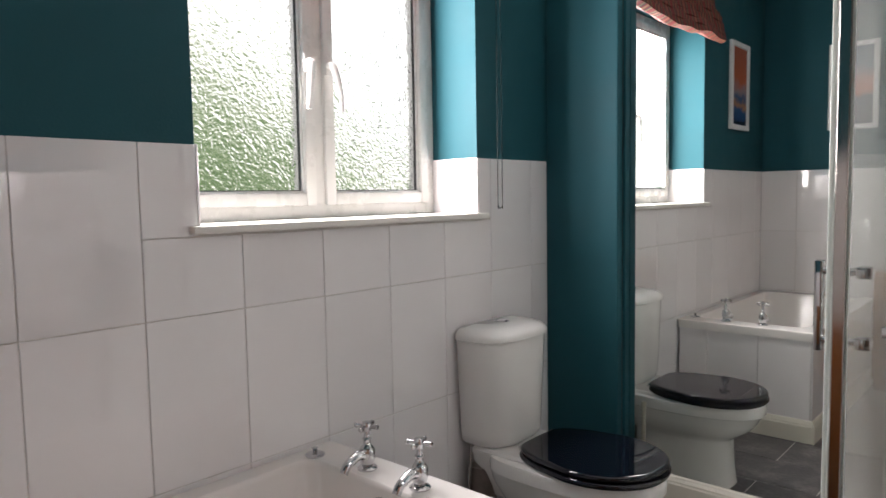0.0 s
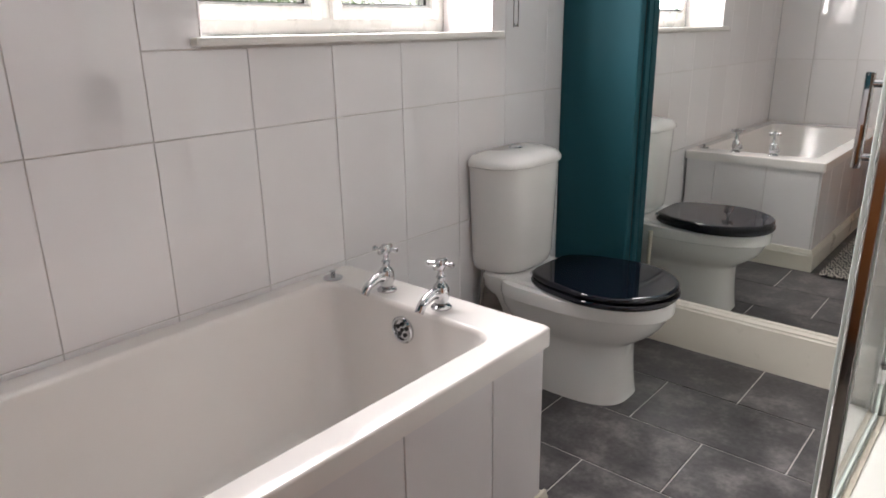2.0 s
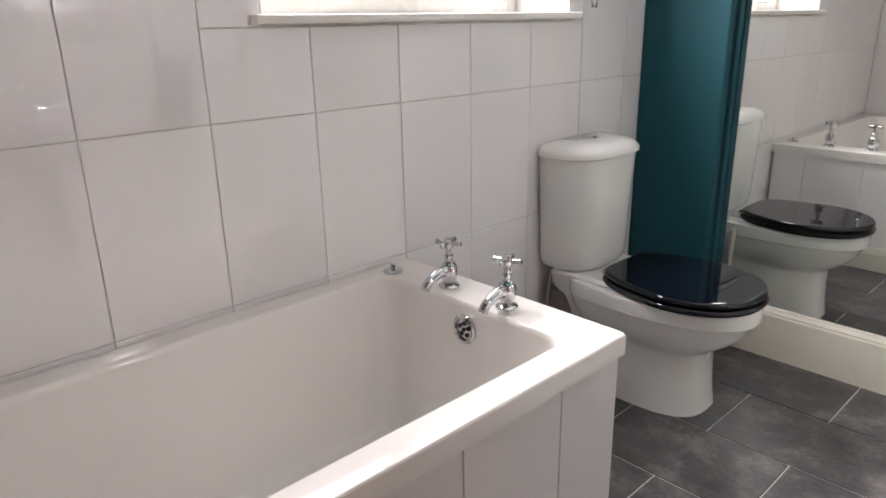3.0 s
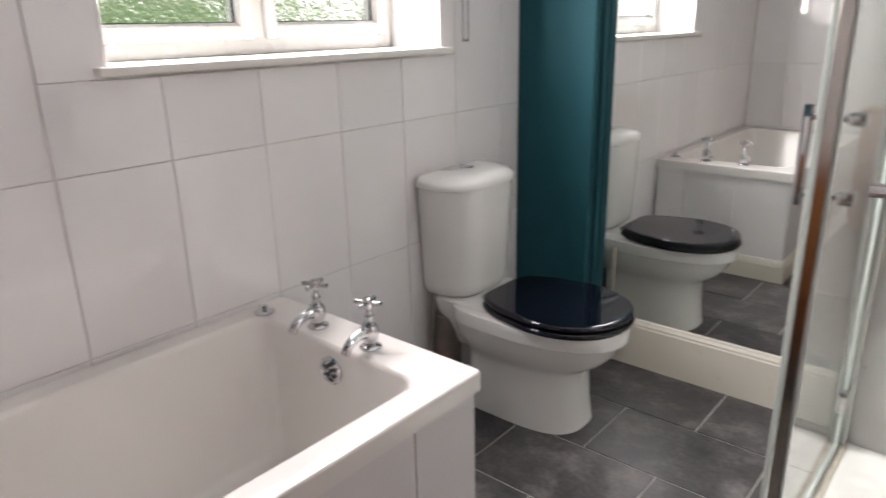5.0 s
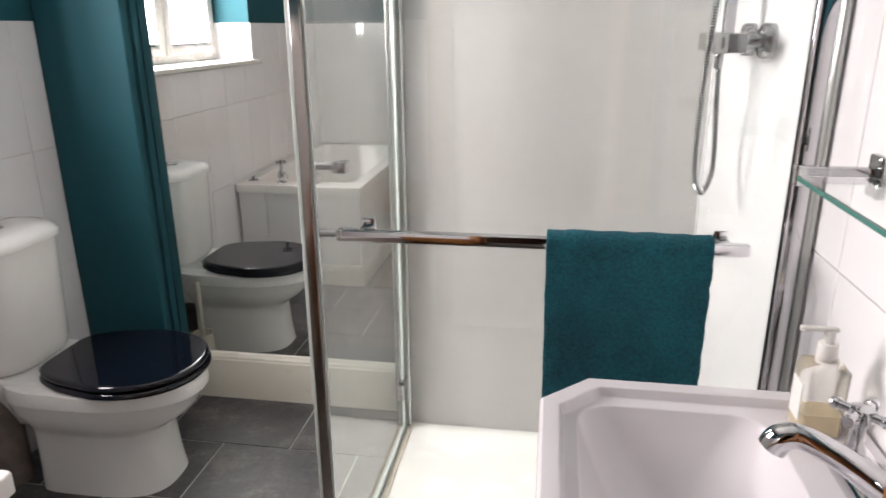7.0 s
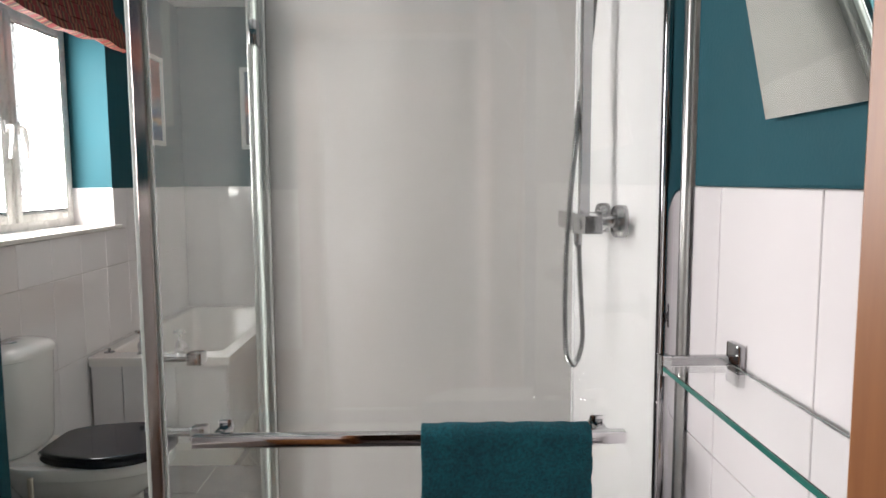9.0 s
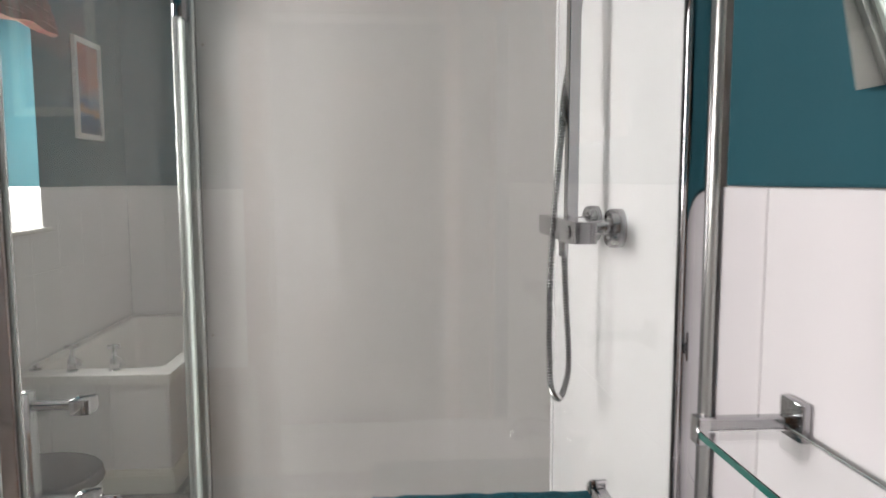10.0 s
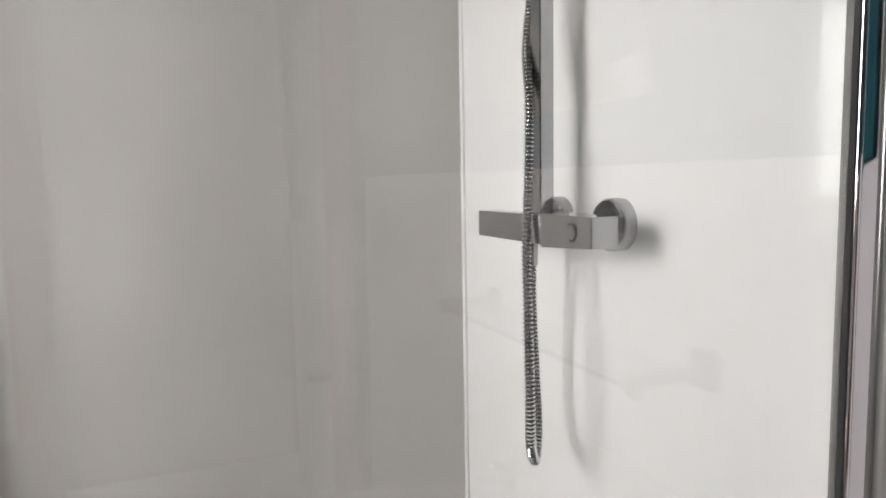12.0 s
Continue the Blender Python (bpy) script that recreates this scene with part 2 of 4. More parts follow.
def art_material(name, stops, z0, z1):
    m, t, b = nodes_of(name)
    geo = t.nodes.new("ShaderNodeNewGeometry")
    sep = t.nodes.new("ShaderNodeSeparateXYZ")
    t.links.new(geo.outputs["Position"], sep.inputs["Vector"])
    n = noise_tex(t, 12.0, 5.0, 0.7)
    mr = t.nodes.new("ShaderNodeMapRange")
    mr.inputs["From Min"].default_value, mr.inputs["From Max"].default_value = z0, z1
    t.links.new(sep.outputs["Z"], mr.inputs["Value"])
    add = t.nodes.new("ShaderNodeMath")
    add.operation = "MULTIPLY_ADD"
    add.inputs[1].default_value = 0.35
    t.links.new(n.outputs["Fac"], add.inputs[0])
    sub = t.nodes.new("ShaderNodeMath")
    sub.operation = "SUBTRACT"
    sub.inputs[1].default_value = 0.175
    t.links.new(mr.outputs["Result"], add.inputs[2])
    t.links.new(add.outputs[0], sub.inputs[0])
    r = ramp(t, sub.outputs[0], stops)
    t.links.new(r.outputs["Color"], b.inputs["Base Color"])
    b.inputs["Roughness"].default_value = 0.25
    return m


ART1 = art_material("sunset_print", [(0.0, (0.02, 0.05, 0.14)), (0.16, (0.03, 0.09, 0.22)), (0.24, (0.45, 0.22, 0.10)), (0.34, (0.04, 0.10, 0.22)), (0.44, (0.30, 0.22, 0.24)), (0.6, (0.50, 0.13, 0.06)), (1.0, (0.42, 0.12, 0.07))], 1.70, 2.15)
ART2 = art_material("harbour_print", [(0.0, (0.02, 0.03, 0.06)), (0.34, (0.03, 0.04, 0.08)), (0.42, (0.55, 0.16, 0.08)), (0.58, (0.48, 0.20, 0.17)), (0.74, (0.10, 0.16, 0.24)), (1.0, (0.03, 0.08, 0.15))], 1.70, 2.15)


def backdrop_material():
    """Overcast sky above a blurred green hedge and, to one side, brickwork, far outside the window."""
    m, t, b = nodes_of("overcast_distance")
    t.nodes.remove(b)
    geo = t.nodes.new("ShaderNodeNewGeometry")
    sep = t.nodes.new("ShaderNodeSeparateXYZ")
    t.links.new(geo.outputs["Position"], sep.inputs["Vector"])
    n = noise_tex(t, 1.3, 6.0, 0.65)
    slope = t.nodes.new("ShaderNodeMath")
    slope.operation = "MULTIPLY_ADD"
    slope.inputs[1].default_value, slope.inputs[2].default_value = 0.42, -0.4
    shift = t.nodes.new("ShaderNodeMath")
    shift.operation = "SUBTRACT"
    shift.inputs[1].default_value = 4.5
    t.links.new(sep.outputs["Y"], shift.inputs[0])
    far = t.nodes.new("ShaderNodeMath")
    far.operation = "ABSOLUTE"
    t.links.new(shift.outputs[0], far.inputs[0])
    t.links.new(far.outputs[0], slope.inputs[0])
    up = t.nodes.new("ShaderNodeMath")
    t.links.new(slope.outputs[0], up.inputs[0])
    t.links.new(sep.outputs["Z"], up.inputs[1])
    add = t.nodes.new("ShaderNodeMath")
    add.operation = "MULTIPLY_ADD"
    add.inputs[1].default_value = 1.8
    t.links.new(n.outputs["Fac"], add.inputs[0])
    t.links.new(up.outputs[0], add.inputs[2])
    mr = t.nodes.new("ShaderNodeMapRange")
    mr.inputs["From Min"].default_value, mr.inputs["From Max"].default_value = 0.0, 6.0
    t.links.new(add.outputs[0], mr.inputs["Value"])
    r = ramp(t, mr.outputs["Result"], [(0.0, (0.045, 0.075, 0.032)), (0.40, (0.085, 0.135, 0.060)), (0.53, (0.17, 0.22, 0.13)), (0.64, (0.38, 0.41, 0.34)), (0.75, (0.68, 0.69, 0.65)), (0.86, (0.98, 0.99, 1.0))])
    em = t.nodes.new("ShaderNodeEmission")
    em.inputs["Strength"].default_value = SKY_GLOW
    t.links.new(r.outputs["Color"], em.inputs["Color"])
    t.links.new(em.outputs["Emission"], t.nodes["Material Output"].inputs["Surface"])
    return m


def rug_material():
    m, t, b = nodes_of("patterned_mat")
    geo = t.nodes.new("ShaderNodeNewGeometry")
    sep = t.nodes.new("ShaderNodeSeparateXYZ")
    t.links.new(geo.outputs["Position"], sep.inputs["Vector"])

    def fold(value, size):
        node = t.nodes.new("ShaderNodeMath")
        node.operation = "PINGPONG"
        node.inputs[1].default_value = size
        t.links.new(value, node.inputs[0])
        return node.outputs[0]

    both = t.nodes.new("ShaderNodeMath")
    both.operation = "MULTIPLY_ADD"
    both.inputs[1].default_value = 0.62
    t.links.new(fold(sep.outputs["Y"], 0.062), both.inputs[0])
    t.links.new(fold(sep.outputs["X"], 0.038), both.inputs[2])
    band = t.nodes.new("ShaderNodeMapRange")
    band.inputs["From Max"].default_value = 0.0125
    t.links.new(fold(both.outputs[0], 0.0125), band.inputs["Value"])
    r = ramp(t, band.outputs["Result"], [(0.38, (0.045, 0.042, 0.042)), (0.50, (0.34, 0.31, 0.27)), (0.9, (0.40, 0.37, 0.33))])
    n = noise_tex(t, 300.0, 2.0, 0.5)
    t.links.new(r.outputs["Color"], b.inputs["Base Color"])
    b.inputs["Roughness"].default_value = 0.95
    add_bump(t, b, n.outputs["Fac"], 0.6, 0.004)
    return m


# ---- shape helpers ----
def thing(name, base, label, category, group="", kind=""):
    ob = new(name)
    ob.location = base
    ob.empty_display_size = 0.05
    return tagged(ob, label, category, group, kind)


def mesh_of(name, bm, material, smooth=False):
    bmesh.ops.recalc_face_normals(bm, faces=bm.faces[:])
    me = bpy.data.meshes.new(name)
    bm.to_mesh(me)
    bm.free()
    me.materials.append(material)
    if smooth:
        me.polygons.foreach_set("use_smooth", [True] * len(me.polygons))
        me.set_sharp_from_angle(angle=radians(38))
    return me


def part(name, bm, material, parent=None, label="", smooth=False):
    """One bmesh, built in world places, as one mesh object under a thing or a part."""
    ob = new(name, mesh_of(name, bm, material, smooth))
    if parent is not None:
        ob.parent = parent
        if parent.type == "EMPTY":
            ob.matrix_parent_inverse = Matrix.Translation(parent.location).inverted()
    return tagged(ob, label)


def setting(name, bm, material, label, category, smooth=False):
    return tagged(part(name, bm, material, None, "", smooth), label, category, "", "structure")


def box(x0, x1, y0, y1, z0, z1, bevel=0.0, seg=2, bm=None):
    b = bmesh.new()
    bmesh.ops.create_cube(b, size=1, matrix=Matrix.Translation(((x0 + x1) / 2, (y0 + y1) / 2, (z0 + z1) / 2)) @ Matrix.Diagonal((abs(x1 - x0), abs(y1 - y0), abs(z1 - z0), 1)))
    if bevel:
        bmesh.ops.bevel(b, geom=b.edges[:], offset=bevel, segments=seg, profile=0.5, affect="EDGES")
    return merge(bm, b) if bm is not None else b


def merge(bm, other):
    me = bpy.data.meshes.new("tmp")
    other.to_mesh(me)
    other.free()
    bm.from_mesh(me)
    bpy.data.meshes.remove(me)
    return bm


def rod(a, b, r0, r1=None, n=20, bevel=0.0, bm=None):
    """A round bar from a to b."""
    a, b = Vector(a), Vector(b)
    o = bmesh.new()
    m = Matrix.Translation((a + b) / 2) @ (b - a).to_track_quat("Z", "Y").to_matrix().to_4x4()
    bmesh.ops.create_cone(o, cap_ends=True, segments=n, radius1=r0, radius2=r0 if r1 is None else r1, depth=(b - a).length, matrix=m)
    if bevel:
        rims = [e for e in o.edges if len(e.link_faces) == 2 and any(len(f.verts) > 4 for f in e.link_faces)]
        bmesh.ops.bevel(o, geom=rims, offset=bevel, segments=2, profile=0.5, affect="EDGES")
    return merge(bm, o) if bm is not None else o


def tube(points, r, n=10, steps=8, bm=None, closed=False):
    """A round tube along a smooth line through the points; r may be a list, one radius a point."""
    pts = [Vector(p) for p in points]
    rs = r if isinstance(r, (list, tuple)) else [r] * len(pts)
    line = []
    for i in range(len(pts) - 1):
        p0, p1, p2, p3 = pts[max(i - 1, 0)], pts[i], pts[i + 1], pts[min(i + 2, len(pts) - 1)]
        for k in range(steps):
            u = k / steps
            q = 0.5 * ((2 * p1) + (p2 - p0) * u + (2 * p0 - 5 * p1 + 4 * p2 - p3) * u * u + (3 * p1 - p0 - 3 * p2 + p3) * u ** 3)
            line.append((q, rs[i] * (1 - u) + rs[i + 1] * u))
    line.append((pts[-1], rs[-1]))
    o = bmesh.new()
    up = Vector((0, 0, 1)) if abs((line[1][0] - line[0][0]).normalized().z) < 0.9 else Vector((1, 0, 0))
    rings = []
    for i, (q, rad) in enumerate(line):
        d = (line[min(i + 1, len(line) - 1)][0] - line[max(i - 1, 0)][0]).normalized()
        s = d.cross(up).normalized()
        up = s.cross(d).normalized()
        rings.append([o.verts.new(q + rad * (math.cos(2 * math.pi * k / n) * s + math.sin(2 * math.pi * k / n) * up)) for k in range(n)])
    for a, b in zip(rings, rings[1:]):
        for k in range(n):
            o.faces.new((a[k], a[(k + 1) % n], b[(k + 1) % n], b[k]))
    o.faces.new(rings[0][::-1])
    o.faces.new(rings[-1])
    return merge(bm, o) if bm is not None else o


def loft(loops, cap_first=True, cap_last=True, bm=None):
    """Skins closed loops of equal length."""
    o = bmesh.new()
    rings = [[o.verts.new(p) for p in loop] for loop in loops]
    n = len(rings[0])
    for a, b in zip(rings, rings[1:]):
        for k in range(n):
            o.faces.new((a[k], a[(k + 1) % n], b[(k + 1) % n], b[k]))
    if cap_first:
        o.faces.new(rings[0][::-1])
    if cap_last:
        o.faces.new(rings[-1])
    return merge(bm, o) if bm is not None else o


def rounded(x0, x1, y0, y1, z, r, n=6, cut=False):
    """A rectangle's loop at height z with round corners of radius r, or with cut ones."""
    loop = []
    for cx, cy, a in ((x1 - r, y1 - r, 0), (x0 + r, y1 - r, 90), (x0 + r, y0 + r, 180), (x1 - r, y0 + r, 270)):
        p, q = radians(a), radians(a + 90)
        for k in range(n + 1):
            u = k / n
            if cut:
                x = (1 - u) * math.cos(p) + u * math.cos(q)
                y = (1 - u) * math.sin(p) + u * math.sin(q)
            else:
                x, y = math.cos(p + u * (q - p)), math.sin(p + u * (q - p))
            loop.append((cx + r * x, cy + r * y, z))
    return loop


def oval(xb, xf, yc, w, z, n=48, square=2.3, back=3.2):
    """An egg's loop: a flatter back at xb, a round front at xf, w wide."""
    xm = xb + (xf - xb) * 0.42
    loop = []
    for k in range(n):
        a = 2 * math.pi * k / n
        c, s = math.cos(a), math.sin(a)
        e = square if c > 0 else back
        rx = (xf - xm) if c > 0 else (xm - xb)
        loop.append((xm + rx * math.copysign(abs(c) ** (2 / e), c), yc + w / 2 * math.copysign(abs(s) ** (2 / e), s), z))
    return loop


def spin(profile, origin, n=28, axis="z"):
    """Turns (radius, height) pairs round an axis."""
    o = Vector(origin)
    loops = []
    for r, h in profile:
        loop = []
        for k in range(n):
            a = 2 * math.pi * k / n
            u, v = r * math.cos(a), r * math.sin(a)
            loop.append(o + (Vector((u, v, h)) if axis == "z" else Vector((h, u, v)) if axis == "x" else Vector((u, h, v))))
        loops.append(loop)
    return loft(loops)


# ---- structure ----
b = box(-2.2, 0.9, -1.7, 2.75, -0.12, -0.003)
floor = setting("floor", b, FGROUT, "slate-grey vinyl tiles with pale grout lines", "floor")

b = box(XW - 0.32, XW - 0.006, -1.7, WIN_Y0, 0, ZC)
box(XW - 0.32, XW - 0.006, WIN_Y1, 2.75, 0, ZC, bm=b)
box(XW - 0.32, XW - 0.006, WIN_Y0, WIN_Y1, 0, WIN_Z0 - 0.018, bm=b)
box(XW - 0.32, XW - 0.006, WIN_Y0, WIN_Y1, WIN_Z1, ZC, bm=b)
wall_window = setting("wall_west", b, TEAL, "teal painted wall tiled white to chest height round a window", "wall")

b = box(XW, 0.9, 2.48, 2.75, 0, ZC)
wall_north = setting("wall_north", b, TEAL, "teal painted wall behind the tall mirror and the shower", "wall")

b = box(XR + 0.006, XR + 0.25, -1.7, 2.48, 0, ZC)
wall_east = setting("wall_east", b, GROUT, "wall behind the basin with white tiles and teal paint above", "wall")
b = box(XR - 0.008, XR + 0.006, YB, 1.432, 1.411, ZC, 0.004)
part("plaster", b, TEAL, wall_east, "thick teal painted plaster above the tiles")

DX0, DX1, DZ = -0.36, 0.47, 2.03
b = box(XW, DX0, YB - 0.14, YB - 0.006, 0, ZC)
box(DX1, XR + 0.006, YB - 0.14, YB - 0.006, 0, ZC, bm=b)
box(DX0, DX1, YB - 0.14, YB - 0.006, DZ, ZC, bm=b)
wall_south = setting("wall_south", b, TEAL, "teal painted wall with a doorway, tiled white below", "wall")

# Unseen wall added to close the landing and show brown in the chrome.
b = box(XW, XR + 0.006, -1.7, -1.6, 0, ZC)
setting("wall_landing", b, LANDING, "unseen wall closing the landing, browned for the chrome to mirror", "wall")

b = box(-2.2, 0.9, -1.7, 2.75, ZC, ZC + 0.12)
setting("ceiling", b, CEIL, "plain white painted ceiling", "ceiling")

# teal boxing in the corner, with a slim cover strip down its free edge
b = box(XW, XC, YC, 2.48, 0, ZC, 0.006, 3)
boxing = setting("boxing", b, TEAL, "floor-to-ceiling teal painted boxing beside the mirror", "boxing")
b = box(XC, XC + 0.012, YC + 0.040, YM - 0.002, 0.19, ZC, 0.002)
part("strip", b, TEAL, boxing)
# Flat black strip paints the shadow gap between boxing and cover strip.
part("joint", box(XC, XC + 0.0012, YC + 0.0365, YC + 0.0398, 0.0, ZC), GASKET, boxing, "black strip drawing the shadow gap")

# pine door lining and architrave
b = box(DX0, DX0 + 0.025, YB - 0.14, YB, 0, DZ, 0.003)
box(DX1 - 0.025, DX1, YB - 0.14, YB, 0, DZ, 0.003, bm=b)
box(DX0, DX1, YB - 0.14, YB, DZ - 0.025, DZ, 0.003, bm=b)
lining = setting("door_frame", b, PINE, "orange pine lining of the doorway", "door frame")
b = box(DX0 - 0.06, DX0 + 0.012, YB, YB + 0.016, 0, DZ + 0.05, 0.005)
box(DX0 - 0.06, DX1 + 0.045, YB, YB + 0.016, DZ - 0.012, DZ + 0.05, 0.005, bm=b)
part("architrave", b, PINE, lining)

# skirting under the mirror, with a moulded top
def skirting(name, pts, axis, label):
    """Runs a skirting profile of (out, up) along x or y; pts: start, end, face, direction of the room."""
    a, e, face, way, h, th = pts
    prof = [(0, 0), (th, 0), (th, h - 0.030), (th - 0.003, h - 0.024), (th - 0.003, h - 0.018), (th * 0.55, h - 0.008), (th * 0.5, h - 0.003), (th * 0.35, h), (0, h)]
    loops = []
    for s in (a, e):
        loops.append([((s, face + way * o, z) if axis == "x" else (face + way * o, s, z)) for o, z in prof])
    return setting(name, loft(loops), CREAM, label, "skirting board")


skirting("skirting", (XC, XG - 0.02, YM + 0.004, -1, 0.19, 0.020), "x", "tall cream gloss skirting board with a moulded top under the mirror")

# ---- tall mirror ----
b = box(XC + 0.012, XG - 0.03, YM, YM + 0.006, 0.192, ZC - 0.02, 0.001, 1)
tagged(part("mirror", b, MIRROR), "tall frameless wall mirror standing on the skirting board", "mirror", "", "structure")

# ---- window ----
window = thing("window_1", (XF, (WIN_Y0 + WIN_Y1) / 2, WIN_Z0), "white plastic casement window with hammered obscured glass", "window", "", "structure")
FD = 0.065


def ring(x0, x1, y0, y1, z0, z1, w, bev, wb=None):
    """Four mitred-looking bars round an opening, w wide."""
    wb = wb or w
    o = box(x0, x1, y0, y0 + w, z0, z1, bev)
    box(x0, x1, y1 - w, y1, z0, z1, bev, bm=o)
    box(x0 + 0.0006, x1 - 0.0006, y0 + w - 0.002, y1 - w + 0.002, z0, z0 + wb, bev, bm=o)
    box(x0 + 0.0006, x1 - 0.0006, y0 + w - 0.002, y1 - w + 0.002, z1 - w, z1, bev, bm=o)
    return o


b = ring(XF - FD, XF, WIN_Y0, WIN_Y1, WIN_Z0, WIN_Z1, 0.048, 0.004)
part("window_frame", b, UPVC, window, smooth=True)
YMID = 1.408
b = box(XF - FD, XF - 0.0015, YMID - 0.030, YMID + 0.030, WIN_Z0 + 0.04, WIN_Z1 - 0.04, 0.004)
part("mullion", b, UPVC, window, smooth=True)
for y0, y1 in ((WIN_Y0 + 0.040, YMID - 0.020), (YMID + 0.020, WIN_Y1 - 0.040)):
    b = ring(XF - 0.058, XF + 0.012, y0, y1, WIN_Z0 + 0.040, WIN_Z1 - 0.040, 0.040, 0.006)
    sash = part("sash", b, UPVC, window, smooth=True)
    b = ring(XF - 0.012, XF - 0.002, y0 + 0.036, y1 - 0.036, WIN_Z0 + 0.076, WIN_Z1 - 0.076, 0.010, 0.002)
    part("bead", b, UPVC, sash)
    b = ring(XF - 0.020, XF - 0.010, y0 + 0.038, y1 - 0.038, WIN_Z0 + 0.078, WIN_Z1 - 0.078, 0.011, 0.001)
    part("gasket", b, GASKET, sash)
    b = box(XF - 0.024, XF - 0.020, y0 + 0.03, y1 - 0.03, WIN_Z0 + 0.07, WIN_Z1 - 0.07)
    pane = part("pane", b, OBSCURE, sash, "hammered obscured glass pane")
    pane.visible_shadow = False
for y, lean in ((YMID - 0.052, 0.012), (YMID + 0.034, -0.022)):
    b = box(XF + 0.010, XF + 0.022, y - 0.013, y + 0.013, 1.645, 1.705, 0.005)
    handle = part("handle", b, UPVC, window, "white plastic espagnolette handle", smooth=True)
    o = XF + 0.03
    b = tube([(o - 0.01, y, 1.675), (o + 0.012, y, 1.672), (o + 0.018, y - lean * 0.4, 1.64), (o + 0.020, y - lean, 1.59), (o + 0.016, y - lean * 1.4, 1.53)], [0.012, 0.0135, 0.0125, 0.0105, 0.0075], 12, 6)
    part("lever", b, UPVC, handle, smooth=True)

b = box(XF, XW + 0.028, WIN_Y0 - 0.026, WIN_Y1 + 0.030, WIN_Z0 - 0.020, WIN_Z0, 0.004, 3)
setting("window_sill", b, SILL, "white sill board with a projecting rounded nose", "window sill", smooth=True)

# tiled and painted sides of the window opening
for y0, y1, name in ((WIN_Y1 - 0.006, WIN_Y1, "reveal"), (WIN_Y0, WIN_Y0 + 0.006, "reveal")):
    b = box(XF, XW - 0.001, y0, y1, WIN_Z0, TILE_TOP + 0.001, 0.001, 1)
    tagged(part("reveal_tile", b, TILE), "white glazed tile lining the side of the window opening", "tile", "", "structure")

# outside
b = bmesh.new()
v = [b.verts.new(p) for p in ((-9, -22, -3), (-9, 24, -3), (-9, 24, 18), (-9, -22, 18))]
b.faces.new(v)
setting("backdrop", b, backdrop_material(), "overcast sky above a blurred green hedge", "sky")

def crisp(ob):
    """Keeps wide faces flat beside their rounded edges."""
    ob.modifiers.new("normals", "WEIGHTED_NORMAL").keep_sharp = True
    return ob


# ---- bath ----
bath = thing("bathtub", (-1.25, 0.5, 0), "white acrylic bathtub with tiled side panels along the window wall", "bathtub")
X0, X1, Y0, Y1 = XW + 0.002, TUB_X, YB + 0.002, TUB_Y
xi0, xi1, yi0, yi1 = X0 + 0.062, X1 - 0.072, Y0 + 0.085, Y1 - 0.118
loops = [rounded(X0, X1, Y0, Y1, 0.510, 0.012),
         rounded(X0, X1, Y0, Y1, TUB_Z - 0.007, 0.012),
         rounded(X0 + 0.0015, X1 - 0.0015, Y0 + 0.0015, Y1 - 0.0015, TUB_Z - 0.003, 0.013),
         rounded(X0 + 0.005, X1 - 0.005, Y0 + 0.005, Y1 - 0.005, TUB_Z, 0.015),
         rounded(xi0 - 0.006, xi1 + 0.006, yi0 - 0.006, yi1 + 0.006, TUB_Z, 0.052),
         rounded(xi0, xi1, yi0, yi1, TUB_Z - 0.003, 0.05),
         rounded(xi0 + 0.006, xi1 - 0.006, yi0 + 0.008, yi1 - 0.006, TUB_Z - 0.014, 0.05),
         rounded(xi0 + 0.030, xi1 - 0.030, yi0 + 0.10, yi1 - 0.035, 0.33, 0.07),
         rounded(xi0 + 0.050, xi1 - 0.050, yi0 + 0.20, yi1 - 0.060, 0.20, 0.09),
         rounded(xi0 + 0.075, xi1 - 0.075, yi0 + 0.25, yi1 - 0.085, 0.172, 0.08),
         rounded(xi0 + 0.12, xi1 - 0.12, yi0 + 0.31, yi1 - 0.13, 0.160, 0.06)]
crisp(part("tub", loft(loops, False, True), ACRYLIC, bath, smooth=True))
# overflow and plug
b = spin([(0.0, 0.0), (0.031, 0.0), (0.035, -0.004), (0.035, -0.010), (0.031, -0.014), (0.027, -0.012), (0.025, -0.007), (0.012, -0.008), (0.0, -0.009)], (-1.242, yi1 - 0.012, 0.498), 28, "y")
over = part("overflow", b, CHROME, bath, "round chrome overflow with slots", smooth=True)
b = bmesh.new()
for dx, dz in ((-0.014, 0.006), (0.014, 0.006), (0, 0.015), (-0.009, -0.012), (0.009, -0.012), (0, 0)):
    rod((-1.242 + dx, yi1 - 0.0185, 0.498 + dz), (-1.242 + dx, yi1 - 0.0222, 0.498 + dz), 0.0056, n=12, bm=b)
part("slots", b, GASKET, over)
b = spin([(0.0, 0.0), (0.026, 0.0), (0.027, 0.004), (0.020, 0.008), (0.006, 0.009), (0.006, 0.018), (0.009, 0.022), (0.0, 0.024)], (-1.536, 1.143, TUB_Z), 24)
plug = part("plug", b, CHROME, None, smooth=True)
tagged(plug, "chrome bath plug lying on the corner of the rim", "bath plug")


